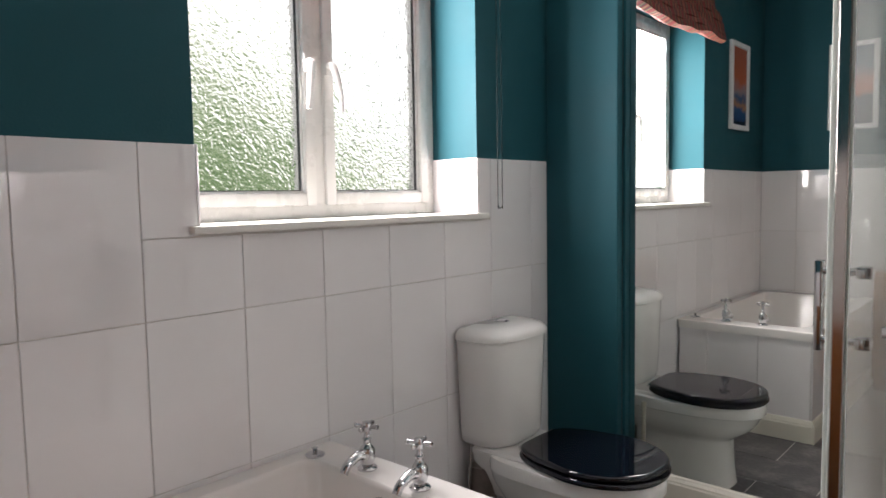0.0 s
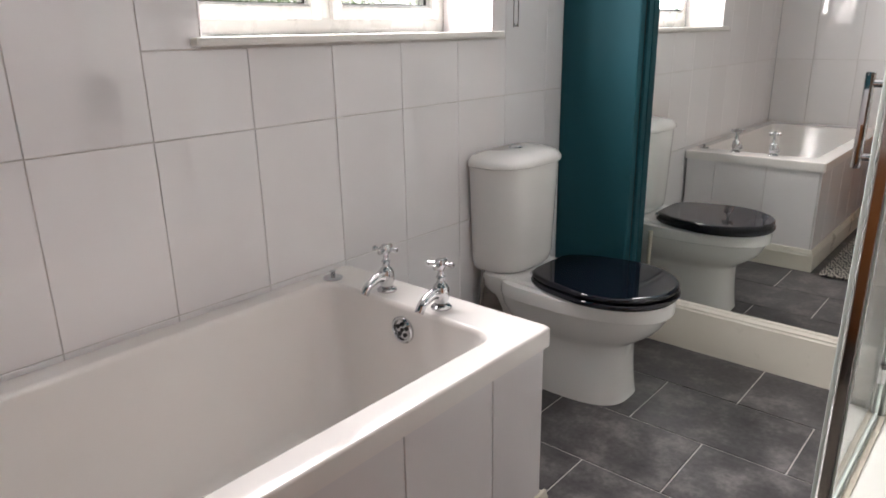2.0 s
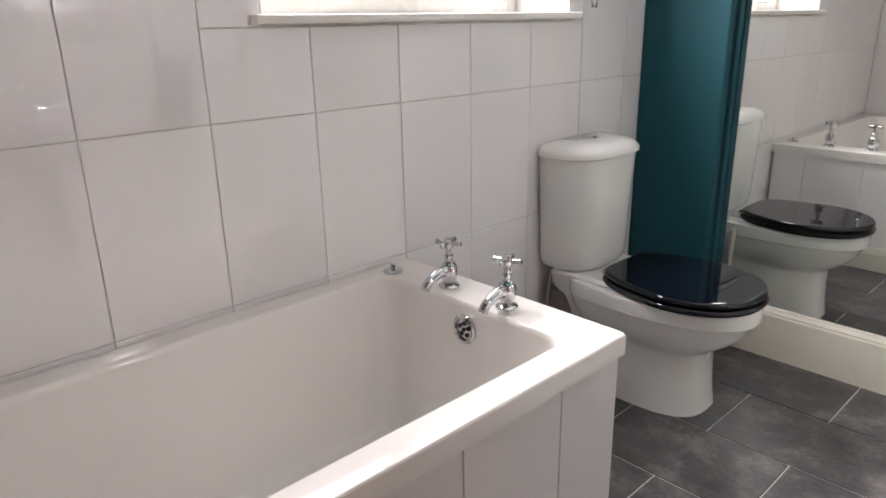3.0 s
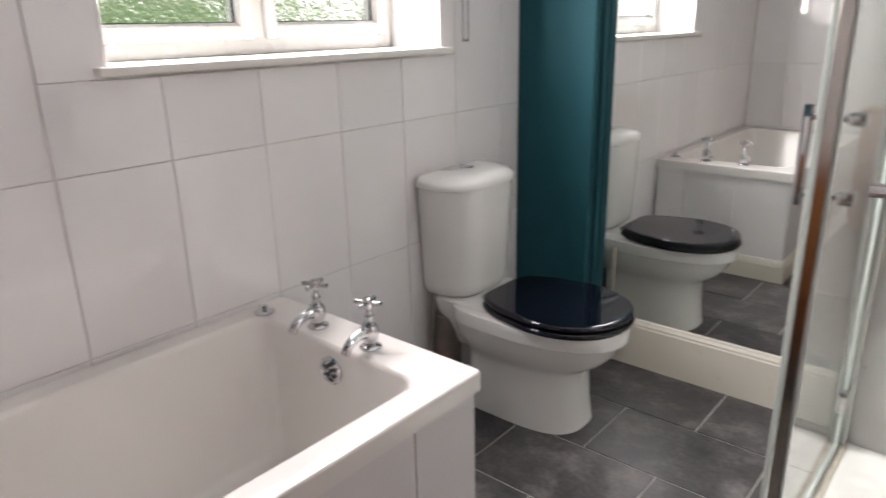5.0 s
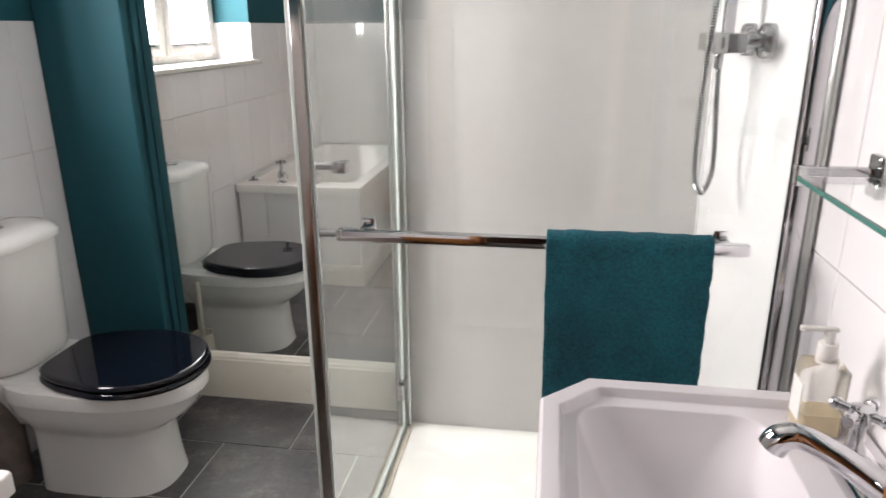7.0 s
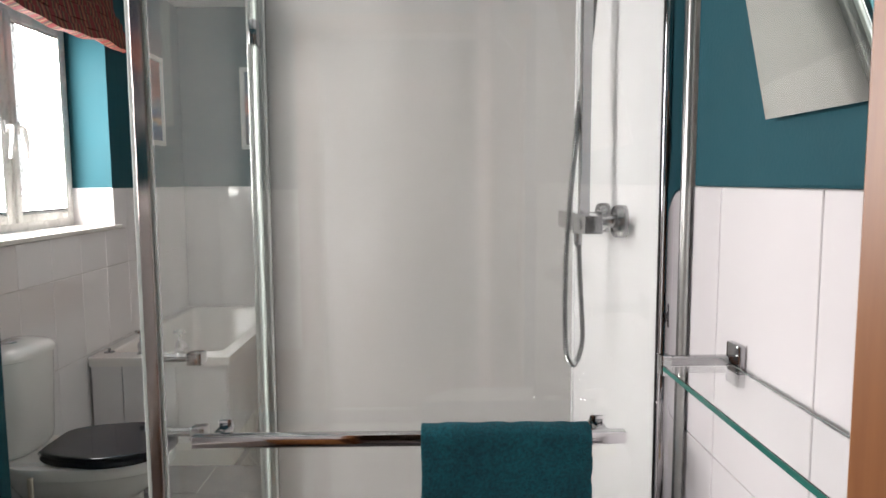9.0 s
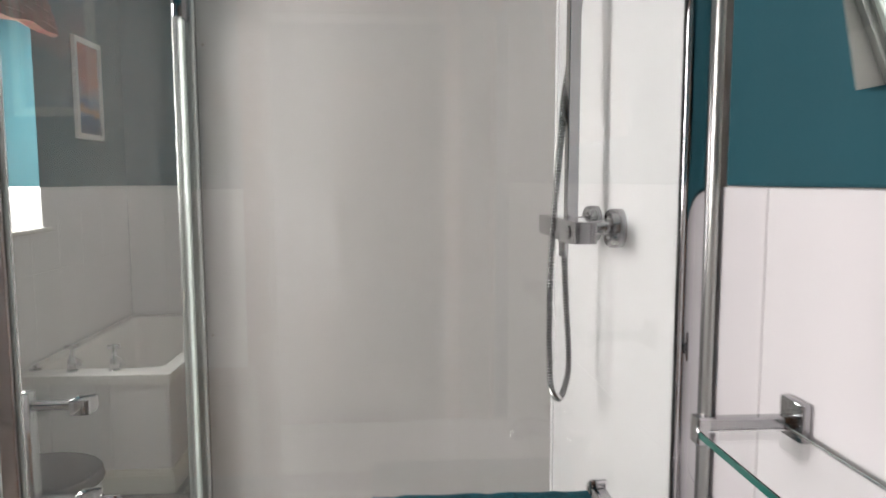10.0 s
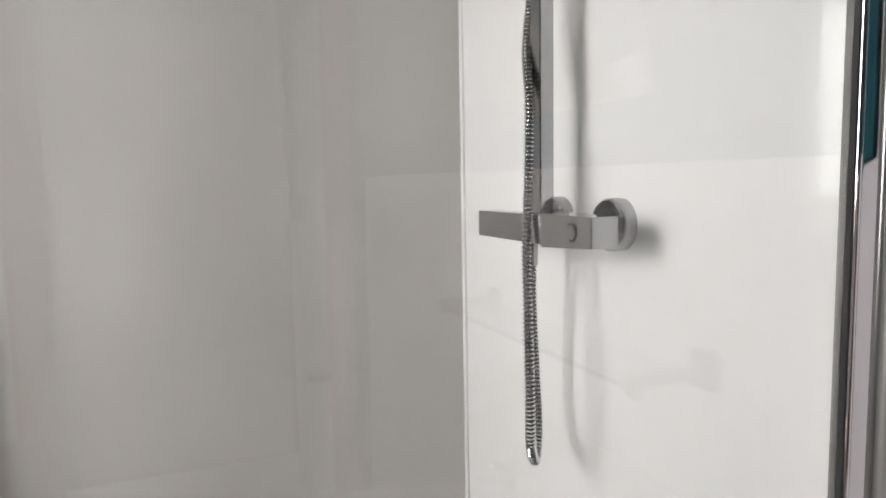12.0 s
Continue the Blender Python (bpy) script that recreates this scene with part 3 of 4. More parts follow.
def pillar_tap(x, y, z):
    tap = thing("bath_tap", (x, y, z), "chrome pillar bath tap with a crosshead handle on the bath rim", "tap", "bath taps")
    part("flange", spin([(0, 0), (0.026, 0), (0.026, 0.004), (0.019, 0.010), (0, 0.011)], (x, y, z), 24), CHROME, tap, smooth=True)
    part("body", spin([(0, 0.008), (0.015, 0.008), (0.017, 0.018), (0.0205, 0.028), (0.0205, 0.052), (0.016, 0.060), (0.010, 0.066), (0.009, 0.074), (0.012, 0.080), (0.0075, 0.086), (0.0065, 0.100), (0, 0.101)], (x, y, z), 24), CHROME, tap, smooth=True)
    part("spout", tube([(x, y - 0.004, z + 0.036), (x, y - 0.026, z + 0.044), (x, y - 0.048, z + 0.038), (x, y - 0.068, z + 0.026), (x, y - 0.080, z + 0.010)], [0.0145, 0.0135, 0.012, 0.0115, 0.011], 14, 6), CHROME, tap, smooth=True)
    b = spin([(0, 0.098), (0.011, 0.100), (0.013, 0.106), (0.013, 0.118), (0.010, 0.124), (0, 0.126)], (x, y, z), 20)
    for a in (20, 110, 200, 290):
        d = Vector((math.cos(radians(a)), math.sin(radians(a)), 0))
        c = Vector((x, y, z + 0.112))
        rod(c, c + d * 0.030, 0.0045, 0.0055, 12, bm=b)
        rod(c + d * 0.028, c + d * 0.034, 0.0072, 0.0065, 12, 0.001, bm=b)
    part("crosshead", b, CHROME, tap, smooth=True)
    return tap


pillar_tap(-1.357, 1.174, TUB_Z)
pillar_tap(-1.169, 1.174, TUB_Z)

b = box(X1 - 0.034, X1 - 0.020, Y0, Y1 - 0.018, 0.0, 0.509)
box(X0 + 0.01, X1 - 0.034, Y1 - 0.032, Y1 - 0.018, 0.0, 0.522, bm=b)
part("panel_board", b, GROUT, bath)
XP, YP = X1 - 0.012, Y1 - 0.010
edges = [YP - 0.002, 1.043, 0.776, 0.510, 0.243, -0.02, Y0]
for a, e in zip(edges, edges[1:]):
    part("panel_tile", box(XP - 0.008, XP, e + 0.0012, a - 0.0012, 0.10, 0.510, 0.0012, 1), TILE, bath)
edges = [XP - 0.009, -1.172, -1.434, X0 + 0.01]
for a, e in zip(edges, edges[1:]):
    part("panel_tile", box(e + 0.0012, a - 0.0012, YP - 0.008, YP, 0.10, 0.510, 0.0012, 1), TILE, bath)
skirting("skirting_bath_side", (Y0, YP + 0.016, XP + 0.001, 1, 0.112, 0.016), "y", "cream gloss skirting board along the bath's side panel")
skirting("skirting_bath_end", (X0, XP + 0.001, YP + 0.001, 1, 0.112, 0.016), "x", "cream gloss skirting board along the bath's end panel")

# ---- toilet ----
TY = 1.975
toilet = thing("toilet", (-1.25, TY, 0), "white close-coupled ceramic toilet with a black lacquered seat, lid closed", "toilet")
# pan: a waisted foot under an egg-shaped bowl
loops = [oval(-1.44, -1.033, TY, 0.275, 0.0000, square=2.9, back=6), oval(-1.44, -1.036, TY, 0.272, 0.0120, square=2.9, back=6), oval(-1.44, -1.043, TY, 0.264, 0.0800, square=2.8, back=6), oval(-1.44, -1.046, TY, 0.259, 0.1500, square=2.7, back=6),
         oval(-1.442, -1.043, TY, 0.260, 0.1980, square=2.6, back=5.5), oval(-1.446, -1.030, TY, 0.270, 0.2122, square=2.5, back=5), oval(-1.455, -1.004, TY, 0.292, 0.2280, square=2.4, back=4.5), oval(-1.47, -0.972, TY, 0.320, 0.2507, square=2.3, back=4), oval(-1.49, -0.944, TY, 0.344, 0.2830, square=2.25, back=4),
         oval(-1.50, -0.928, TY, 0.358, 0.3180, square=2.25, back=3.8), oval(-1.50, -0.924, TY, 0.361, 0.3223, square=2.25, back=3.8), oval(-1.50, -0.916, TY, 0.371, 0.3249, square=2.25, back=3.8),
         oval(-1.50, -0.914, TY, 0.374, 0.3573, square=2.25, back=3.8), oval(-1.50, -0.919, TY, 0.366, 0.3695, square=2.25, back=3.8), oval(-1.49, -0.932, TY, 0.34, 0.3730, square=2.25, back=3.8)]
part("pan", loft(loops), CERAMIC, toilet, smooth=True)
# shelf of the pan that carries the cistern
loops = [rounded(-1.56, -1.36, TY - 0.085, TY + 0.085, 0.2000, 0.04), rounded(-1.575, -1.33, TY - 0.12, TY + 0.12, 0.2874, 0.05), rounded(-1.585, -1.30, TY - 0.150, TY + 0.150, 0.3616, 0.06), rounded(-1.585, -1.30, TY - 0.150, TY + 0.150, 0.3747, 0.06), rounded(-1.575, -1.31, TY - 0.14, TY + 0.14, 0.3835, 0.05)]
part("ledge", loft(loops), CERAMIC, toilet, smooth=True)


def bowed(x0, xe, xm, y0, y1, z, n=20, r=0.02):
    """A cistern's loop: straight back at x0, ends at xe, a bowed front that reaches xm."""
    yc, h = (y0 + y1) / 2, (y1 - y0) / 2
    loop = [(x0, y1 - r * 0.4, z), (x0 + r, y1, z)]
    for k in range(n + 1):
        u = 1 - 2 * k / n
        loop.append((xe + (xm - xe) * (1 - abs(u) ** 4.2), yc + h * u, z))
    loop += [(x0 + r, y0, z), (x0, y0 + r * 0.4, z)]
    return loop


CX = XW + 0.012
loops = [bowed(CX, -1.505, -1.430, TY - 0.145, TY + 0.145, 0.3865), bowed(CX, -1.500, -1.420, TY - 0.157, TY + 0.157, 0.398), bowed(CX, -1.496, -1.413, TY - 0.163, TY + 0.163, 0.425), bowed(CX, -1.488, -1.403, TY - 0.180, TY + 0.180, 0.757)]
part("cistern", loft(loops), CERAMIC, toilet, smooth=True)
loops = [bowed(CX, -1.486, -1.400, TY - 0.182, TY + 0.182, 0.7585), bowed(CX, -1.480, -1.394, TY - 0.188, TY + 0.188, 0.761), bowed(CX, -1.480, -1.394, TY - 0.188, TY + 0.188, 0.774), bowed(CX, -1.486, -1.402, TY - 0.182, TY + 0.182, 0.785), bowed(CX + 0.003, -1.505, -1.412, TY - 0.168, TY + 0.168, 0.796), bowed(CX + 0.008, -1.535, -1.440, TY - 0.140, TY + 0.140, 0.803), bowed(CX + 0.012, -1.55, -1.475, TY - 0.10, TY + 0.10, 0.806)]
part("cistern_lid", loft(loops), CERAMIC, toilet, smooth=True)
b = spin([(0, 0.0), (0.026, 0.0), (0.026, 0.003), (0.022, 0.005), (0.020, 0.003), (0.018, 0.005), (0.0, 0.006)], (-1.520, TY, 0.8045), 28)
part("flush_button", b, CHROME, toilet, "chrome push button", smooth=True)
# seat and lid
def seat_loop(xb, xf, w, z, n=64):
    """The outline of a seat: a round front, sides that draw in towards a straight back."""
    xm, loop = xb + (xf - xb) * 0.50, []
    for k in range(n):
        a = 2 * math.pi * k / n
        c, d = math.cos(a), math.sin(a)
        p = 2.15 if c > 0 else 7.0
        u, v = math.copysign(abs(c) ** (2 / p), c), math.copysign(abs(d) ** (2 / p), d)
        draw = 1 - 0.36 * max(0.0, -u) ** 1.6
        loop.append((xm + u * ((xf - xm) if c > 0 else (xm - xb)), TY + w / 2 * v * draw, z))
    return loop


def rounded_board(xb, xf, w, z0, z1):
    """A seat-shaped board with a half-round rim and a flat top."""
    h, loops = (z1 - z0) / 2, [seat_loop(xb + 0.03, xf - 0.03, w - 0.06, z0)]
    for k in range(9):
        a = -math.pi / 2 + math.pi * k / 8
        d = h * (1 - math.cos(a))
        loops.append(seat_loop(xb + d, xf - d, w - 2 * d, z0 + h + h * math.sin(a)))
    loops.append(seat_loop(xb + h + 0.004, xf - h - 0.004, w - 2 * h - 0.008, z1))
    return loft(loops)


crisp(part("seat", rounded_board(-1.380, -0.906, 0.402, 0.3750, 0.3955), BLACK, toilet, smooth=True))
crisp(part("lid", rounded_board(-1.376, -0.911, 0.396, 0.3975, 0.4175), BLACK, toilet, smooth=True))
for dy in (-0.075, 0.075):
    b = rod((-1.376, TY + dy - 0.018, 0.398), (-1.376, TY + dy + 0.018, 0.398), 0.011, n=14, bevel=0.002)
    part("hinge", b, CHROME, toilet, smooth=True)
b = spin([(0, 0), (0.006, 0), (0.005, -0.004), (0, -0.005)], (-1.19, TY - 0.119, 0.045), 12, "y")
part("bolt_cap", b, DARKPIPE, toilet)

# pipework behind the toilet
pipe = thing("waste_pipe", (-1.53, 1.90, 0), "grey-brown boxed waste pipe behind the toilet", "pipe")
part("riser_pipe", rod((-1.545, 1.885, 0), (-1.545, 1.885, 0.30), 0.050, n=24), DARKPIPE, pipe, smooth=True)
part("elbow", tube([(-1.545, 1.885, 0.26), (-1.54, 1.90, 0.31), (-1.50, 1.94, 0.30), (-1.44, 1.96, 0.25)], 0.05, 20, 6), DARKPIPE, pipe, smooth=True)
b = tube([(-1.56, 1.83, 0.0), (-1.56, 1.825, 0.16), (-1.555, 1.83, 0.30), (-1.55, 1.84, 0.415)], 0.008, 10, 8)
tagged(part("water_pipe", b, SATIN, smooth=True), "thin braided water pipe up to the cistern", "pipe")

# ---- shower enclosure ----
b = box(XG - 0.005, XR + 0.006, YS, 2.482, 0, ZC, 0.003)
setting("shower_back_wall", b, PANEL, "plain glossy shower wall panel, greyed for its dimmer light", "wall panel")
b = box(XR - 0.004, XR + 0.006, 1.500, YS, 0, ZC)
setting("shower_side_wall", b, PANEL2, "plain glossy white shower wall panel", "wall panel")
b = box(XR - 0.010, XR - 0.003, YS - 0.010, YS + 0.001, 0.03, ZC, 0.003)
setting("corner_bead", b, PANEL2, "white corner sealant bead of the shower", "trim")

tray = thing("shower_tray", (0.1, 1.9, 0), "low white shower tray with a coved edge", "shower tray")
loops = [rounded(XG - 0.02, XR - 0.005, YG - 0.025, YS - 0.001, -0.002, 0.012), rounded(XG - 0.02, XR - 0.005, YG - 0.025, YS - 0.001, 0.020, 0.012), rounded(XG - 0.015, XR - 0.010, YG - 0.020, YS - 0.006, 0.024, 0.012),
         rounded(XG + 0.055, XR - 0.05, YG + 0.05, YS - 0.05, 0.023, 0.03), rounded(XG + 0.075, XR - 0.07, YG + 0.07, YS - 0.07, 0.010, 0.05), rounded(XG + 0.16, XR - 0.16, YG + 0.16, YS - 0.16, 0.006, 0.05)]
part("tray", loft(loops), TRAY, tray, smooth=True)
part("sealant", box(XG + 0.012, XG + 0.030, YG, YS - 0.004, 0.023, 0.029, 0.003), SEALANT, tray, "discoloured sealant along the tray edge")
b = spin([(0, 0), (0.045, 0), (0.045, 0.003), (0.036, 0.006), (0, 0.007)], (0.30, 1.78, 0.006), 28)
part("waste_cover", b, CHROME, tray, smooth=True)

H0, H1 = 0.035, 1.985
front = thing("shower_screen", (0.1, YG, H0), "fixed clear glass shower screen in chrome profiles with a towel rail", "shower screen")
gp = part("pane", box(-0.3335, 0.500, YG - 0.003, YG + 0.003, H0, H1), GLASS, front, "clear toughened glass")
gp.visible_shadow = False
b = box(-0.360, -0.3385, YG - 0.010, YG + 0.008, 0.024, H1 + 0.01, 0.0025, 3)
crisp(part("corner_post", b, SATIN, front, smooth=True))
part("glass_seal", box(-0.3383, -0.3340, YG - 0.0055, YG + 0.0045, 0.030, H1, 0.001), SEAL, front, "milky glazing seal")
jamb = part("wall_profile", box(0.500, XR - 0.004, YG - 0.010, YG + 0.014, 0.024, H1 + 0.01, 0.002), CHROME, front, smooth=True)
part("edge_bead", rod((0.4975, YG - 0.008, 0.024), (0.4975, YG - 0.008, H1 + 0.01), 0.0032, n=14), CHROME, jamb, smooth=True)
part("gasket", box(0.4925, 0.4945, YG - 0.008, YG - 0.003, 0.030, H1), GASKET, jamb)
part("cover_bead", rod((XR - 0.0105, YG - 0.014, 0.024), (XR - 0.0105, YG - 0.014, H1 + 0.01), 0.0068, n=16), ALU, jamb, smooth=True)
b = box(-0.328, 0.50, YG - 0.009, YG + 0.009, 0.024, 0.045, 0.003)
part("bottom_profile", b, SATIN, front)

rail = thing("towel_rail", (0.08, 1.416, 1.03), "square chrome towel rail fixed to the shower screen", "towel rail")
part("bar", box(-0.271, 0.431, 1.406, 1.426, 1.021, 1.041, 0.002), CHROME, rail, smooth=True)
for x in (-0.232, 0.395):
    bracket = part("bracket", box(x - 0.010, x + 0.010, 1.424, YG - 0.003, 1.024, 1.040, 0.002), CHROME, rail)
    part("bracket_plate", box(x - 0.012, x + 0.012, YG - 0.010, YG - 0.003, 1.016, 1.050, 0.003), CHROME, bracket, smooth=True)
    part("inner_knob", rod((x, YG + 0.003, 1.032), (x, YG + 0.014, 1.032), 0.011, n=20, bevel=0.002), CHROME, bracket, smooth=True)

door = thing("shower_door", (XG, 1.9, H0), "hinged clear glass shower door with a square chrome handle", "shower door")
gp = part("pane", box(XG - 0.003, XG + 0.003, YG + 0.022, 2.300, H0, H1), GLASS, door, "clear toughened glass")
gp.visible_shadow = False
part("edge_seal", box(XG - 0.004, XG + 0.005, YG + 0.014, YG + 0.026, H0, H1, 0.002), SEAL, door, "milky magnetic seal")
part("hinge_seal", box(XG - 0.007, XG + 0.007, 2.294, 2.312, H0, H1, 0.003), SEAL, door)
part("bottom_seal", box(XG - 0.006, XG + 0.008, YG + 0.022, 2.300, 0.026, H0 + 0.012, 0.003), SEAL, door)
b = box(XG - 0.034, XG + 0.020, 2.326, YS, 0.024, H1 + 0.01, 0.004)
rod((XG + 0.016, 2.330, 0.024), (XG + 0.016, 2.330, H1 + 0.01), 0.007, n=16, bm=b)
rod((XG - 0.008, 2.322, 0.024), (XG - 0.008, 2.322, H1 + 0.01), 0.010, n=16, bm=b)
rod((XG - 0.028, 2.328, 0.024), (XG - 0.028, 2.328, H1 + 0.01), 0.006, n=16, bm=b)
profile = part("wall_profile", b, ALU, door, smooth=True)
for z in (1.027, 0.28, 1.75):
    part("screw", spin([(0, 0), (0.004, 0), (0.003, -0.002), (0, -0.0022)], (XG + 0.034, YS - 0.0005, z), 10, "y"), DARKPIPE, profile)
for z in (1.83, 0.19):
    h = part("hinge", box(XG - 0.014, XG + 0.014, 2.270, 2.335, z - 0.035, z + 0.035, 0.004), CHROME, door, smooth=True)
    part("hinge_pin", rod((XG, 2.318, z - 0.045), (XG, 2.318, z + 0.045), 0.008, n=14, bevel=0.002), CHROME, h, smooth=True)
handle = part("handle", box(XG - 0.060, XG - 0.044, 1.634, 1.656, 0.912, 1.106, 0.002), CHROME, door, smooth=True)
for z in (1.084, 0.936):
    part("handle_stub", rod((XG - 0.046, 1.645, z), (XG + 0.02, 1.645, z), 0.008, n=16), CHROME, handle, smooth=True)
    part("inner_knob", box(XG + 0.018, XG + 0.048, 1.628, 1.662, z - 0.012, z + 0.012, 0.003), CHROME, handle, smooth=True)

# ---- towel ----
def towel_mesh():
    x0, x1, top, yr, th = 0.097, 0.372, 1.0415, 1.416, 0.011
    path = []
    front, back = 0.31, 0.30
    for k in range(90):
        path.append((yr - 0.0145 - 0.006 * (1 - k / 89), top - front + (front - 0.006) * k / 89, 0))
    for k in range(1, 10):
        a = math.pi * k / 10
        path.append((yr - 0.0145 * math.cos(a), top - 0.004 + 0.0075 * math.sin(a), 0))
    for k in range(60):
        path.append((yr + 0.0145, top - 0.006 - back * k / 59, 0))
    o = bmesh.new()
    grid = []
    nx = 84
    for i, (y, z, _) in enumerate(path):
        row = []
        for j in range(nx + 1):
            u = j / nx
            drop = max(0.0, top - z)
            squeeze = 0.02 * drop
            x = x0 + squeeze * 0.6 + (x1 - x0 - squeeze) * u
            wave = 0.005 * drop * math.sin(9 * u * math.pi / 2 + 1.2 * drop) + 0.0016 * noise.noise((x * 40, z * 40, y * 30)) + 0.0009 * noise.noise((x * 260, z * 260, y * 90))
            row.append(o.verts.new((x + 0.0006 * noise.noise((z * 25, 3.1, u))  + 0.0006 * noise.noise((z * 300, u * 90, 1.7)), y - wave, z + (0.0025 * noise.noise((x * 60, 7.7, y * 50)) if drop < 0.02 else 0))))
        grid.append(row)
    for a, c in zip(grid, grid[1:]):
        for j in range(nx):
            o.faces.new((a[j], a[j + 1], c[j + 1], c[j]))
    bmesh.ops.recalc_face_normals(o, faces=o.faces[:])
    return o


towel = part("towel", towel_mesh(), TOWEL, smooth=True)
tagged(towel, "folded teal terry towel hanging over the chrome rail", "towel")
mod = towel.modifiers.new("thick", "SOLIDIFY")
mod.thickness, mod.offset = 0.010, 1.0
mod = towel.modifiers.new("soft", "SUBSURF")
mod.levels = mod.render_levels = 1

# ---- shower mixer ----
mixer = thing("shower_mixer", (XR - 0.004, 1.91, 1.36), "square chrome bar shower mixer with riser rail and metal hose", "shower mixer")
part("body", box(0.437, 0.475, 1.862, 2.066, 1.341, 1.381, 0.002), MIXCHROME, mixer, smooth=True)
loops = [[(0.432, 1.745, 1.345), (0.470, 1.745, 1.345), (0.470, 1.745, 1.383), (0.432, 1.745, 1.383)], [(0.430, 1.858, 1.339), (0.478, 1.858, 1.339), (0.478, 1.858, 1.384), (0.430, 1.858, 1.384)]]
b = loft(loops)
bmesh.ops.bevel(b, geom=b.edges[:], offset=0.0015, segments=2, affect="EDGES", profile=0.5)
lever = part("lever", b, MIXCHROME, mixer)
part("button", rod((0.433, 1.785, 1.363), (0.4285, 1.785, 1.363), 0.0095, n=24, bevel=0.001), MIXCHROME, lever, smooth=True)
part("button_ring", spin([(0.0098, 0.0), (0.0116, 0.0), (0.0116, -0.0012), (0.0098, -0.0012)], (0.4316, 1.785, 1.363), 24, "x"), GASKET, lever)
part("joint", box(0.4345, 0.4765, 1.8575, 1.8625, 1.3425, 1.3795), GASKET, mixer)
for y in (1.836, 1.984):
    b = spin([(0, 0.0), (0.036, 0.0), (0.036, -0.020), (0.033, -0.024), (0.024, -0.022), (0.020, -0.012), (0.0, -0.012)], (XR - 0.004, y, 1.366), 36, "x")
    part("wall_plate", b, MIXCHROME, mixer, smooth=True)
    part("inlet", tube([(XR - 0.012, y, 1.366), (0.505, y + 0.004, 1.366), (0.474, y + 0.02, 1.362)], 0.014, 16, 5), MIXCHROME, mixer, smooth=True)
part("riser", box(0.458, 0.480, 1.906, 1.934, 1.380, 2.20, 0.0015), MIXCHROME, mixer)
part("hose_outlet", rod((0.459, 1.934, 1.346), (0.460, 1.936, 1.305), 0.0098, n=18, bevel=0.001), MIXCHROME, mixer, smooth=True)


def hose_mesh():
    pts = [(0.460, 1.935, 1.345), (0.467, 1.945, 1.24), (0.476, 1.951, 1.13), (0.474, 1.941, 1.065), (0.450, 1.908, 1.026), (0.426, 1.879, 1.060), (0.419, 1.869, 1.13), (0.419, 1.873, 1.24),
           (0.425, 1.887, 1.335), (0.434, 1.897, 1.435), (0.447, 1.916, 1.535), (0.457, 1.941, 1.61), (0.470, 1.953, 1.68), (0.490, 1.962, 1.79), (0.497, 1.955, 1.93), (0.480, 1.940, 2.05)]
    knots = [Vector(p) for p in pts]
    line = []
    steps = 44
    for i in range(len(knots) - 1):
        p0, p1, p2, p3 = knots[max(i - 1, 0)], knots[i], knots[i + 1], knots[min(i + 2, len(knots) - 1)]
        for k in range(steps):
            u = k / steps
            line.append(0.5 * ((2 * p1) + (p2 - p0) * u + (2 * p0 - 5 * p1 + 4 * p2 - p3) * u * u + (3 * p1 - p0 - 3 * p2 + p3) * u ** 3))
    # even spacing, four rings for each rib of the hose
    out, gap, need = [line[0]], 0.0015, 0.0
    for a, c in zip(line, line[1:]):
        d = (c - a).length
        while need + 1e-9 < d:
            if need > 0:
                out.append(a + (c - a) * (need / d))
            need += gap
        need -= d
    core, ribs = bmesh.new(), bmesh.new()
    n, rings, up = 10, [], Vector((1, 0, 0))
    for i, q in enumerate(out):
        dirn = (out[min(i + 1, len(out) - 1)] - out[max(i - 1, 0)]).normalized()
        s = dirn.cross(up).normalized()
        up = s.cross(dirn).normalized()
        rings.append((q, s, up.copy()))

    def skin(o, rows):
        vs = [[o.verts.new(q + r * (math.cos(2 * math.pi * k / n) * s + math.sin(2 * math.pi * k / n) * u)) for k in range(n)] for (q, s, u), r in rows]
        for a, c in zip(vs, vs[1:]):
            for k in range(n):
                o.faces.new((a[k], a[(k + 1) % n], c[(k + 1) % n], c[k]))

    skin(core, [(rg, 0.0054) for rg in rings[::4]])
    for i in range(0, len(rings) - 3, 4):
        skin(ribs, [(rings[i], 0.0060), (rings[i + 1], 0.0079), (rings[i + 2], 0.0060)])
    return core, ribs


core, ribs = hose_mesh()
hose = part("hose", core, GAP_SHADE, mixer, "ribbed chrome hose in a hanging loop", smooth=True)
tagged(part("rib", ribs, HOSERIB, hose, smooth=True), kind="stuff")
part("slider", box(0.444, 0.478, 1.862, 1.936, 2.01, 2.06, 0.004), CHROME, mixer, smooth=True)

# ---- basin ----
BX0, BX1, BY0, BY1, BZ = 0.098, XR - 0.002, 0.700, 1.258, 0.872
basin = thing("washbasin", (0.33, 0.98, 0), "white ceramic pedestal washbasin with cut corners and a stepped rim", "washbasin")


def cutloop(d, z, c, r=None):
    return rounded(BX0 + d, BX1 - (d if d < 0.02 else 0.02), BY0 + d, BY1 - d, z, c, 4, True)


def bowl(dx0, dx1, dy, z, r):
    return rounded(BX0 + dx0, BX1 - dx1, BY0 + dy, BY1 - dy, z, r, 4)


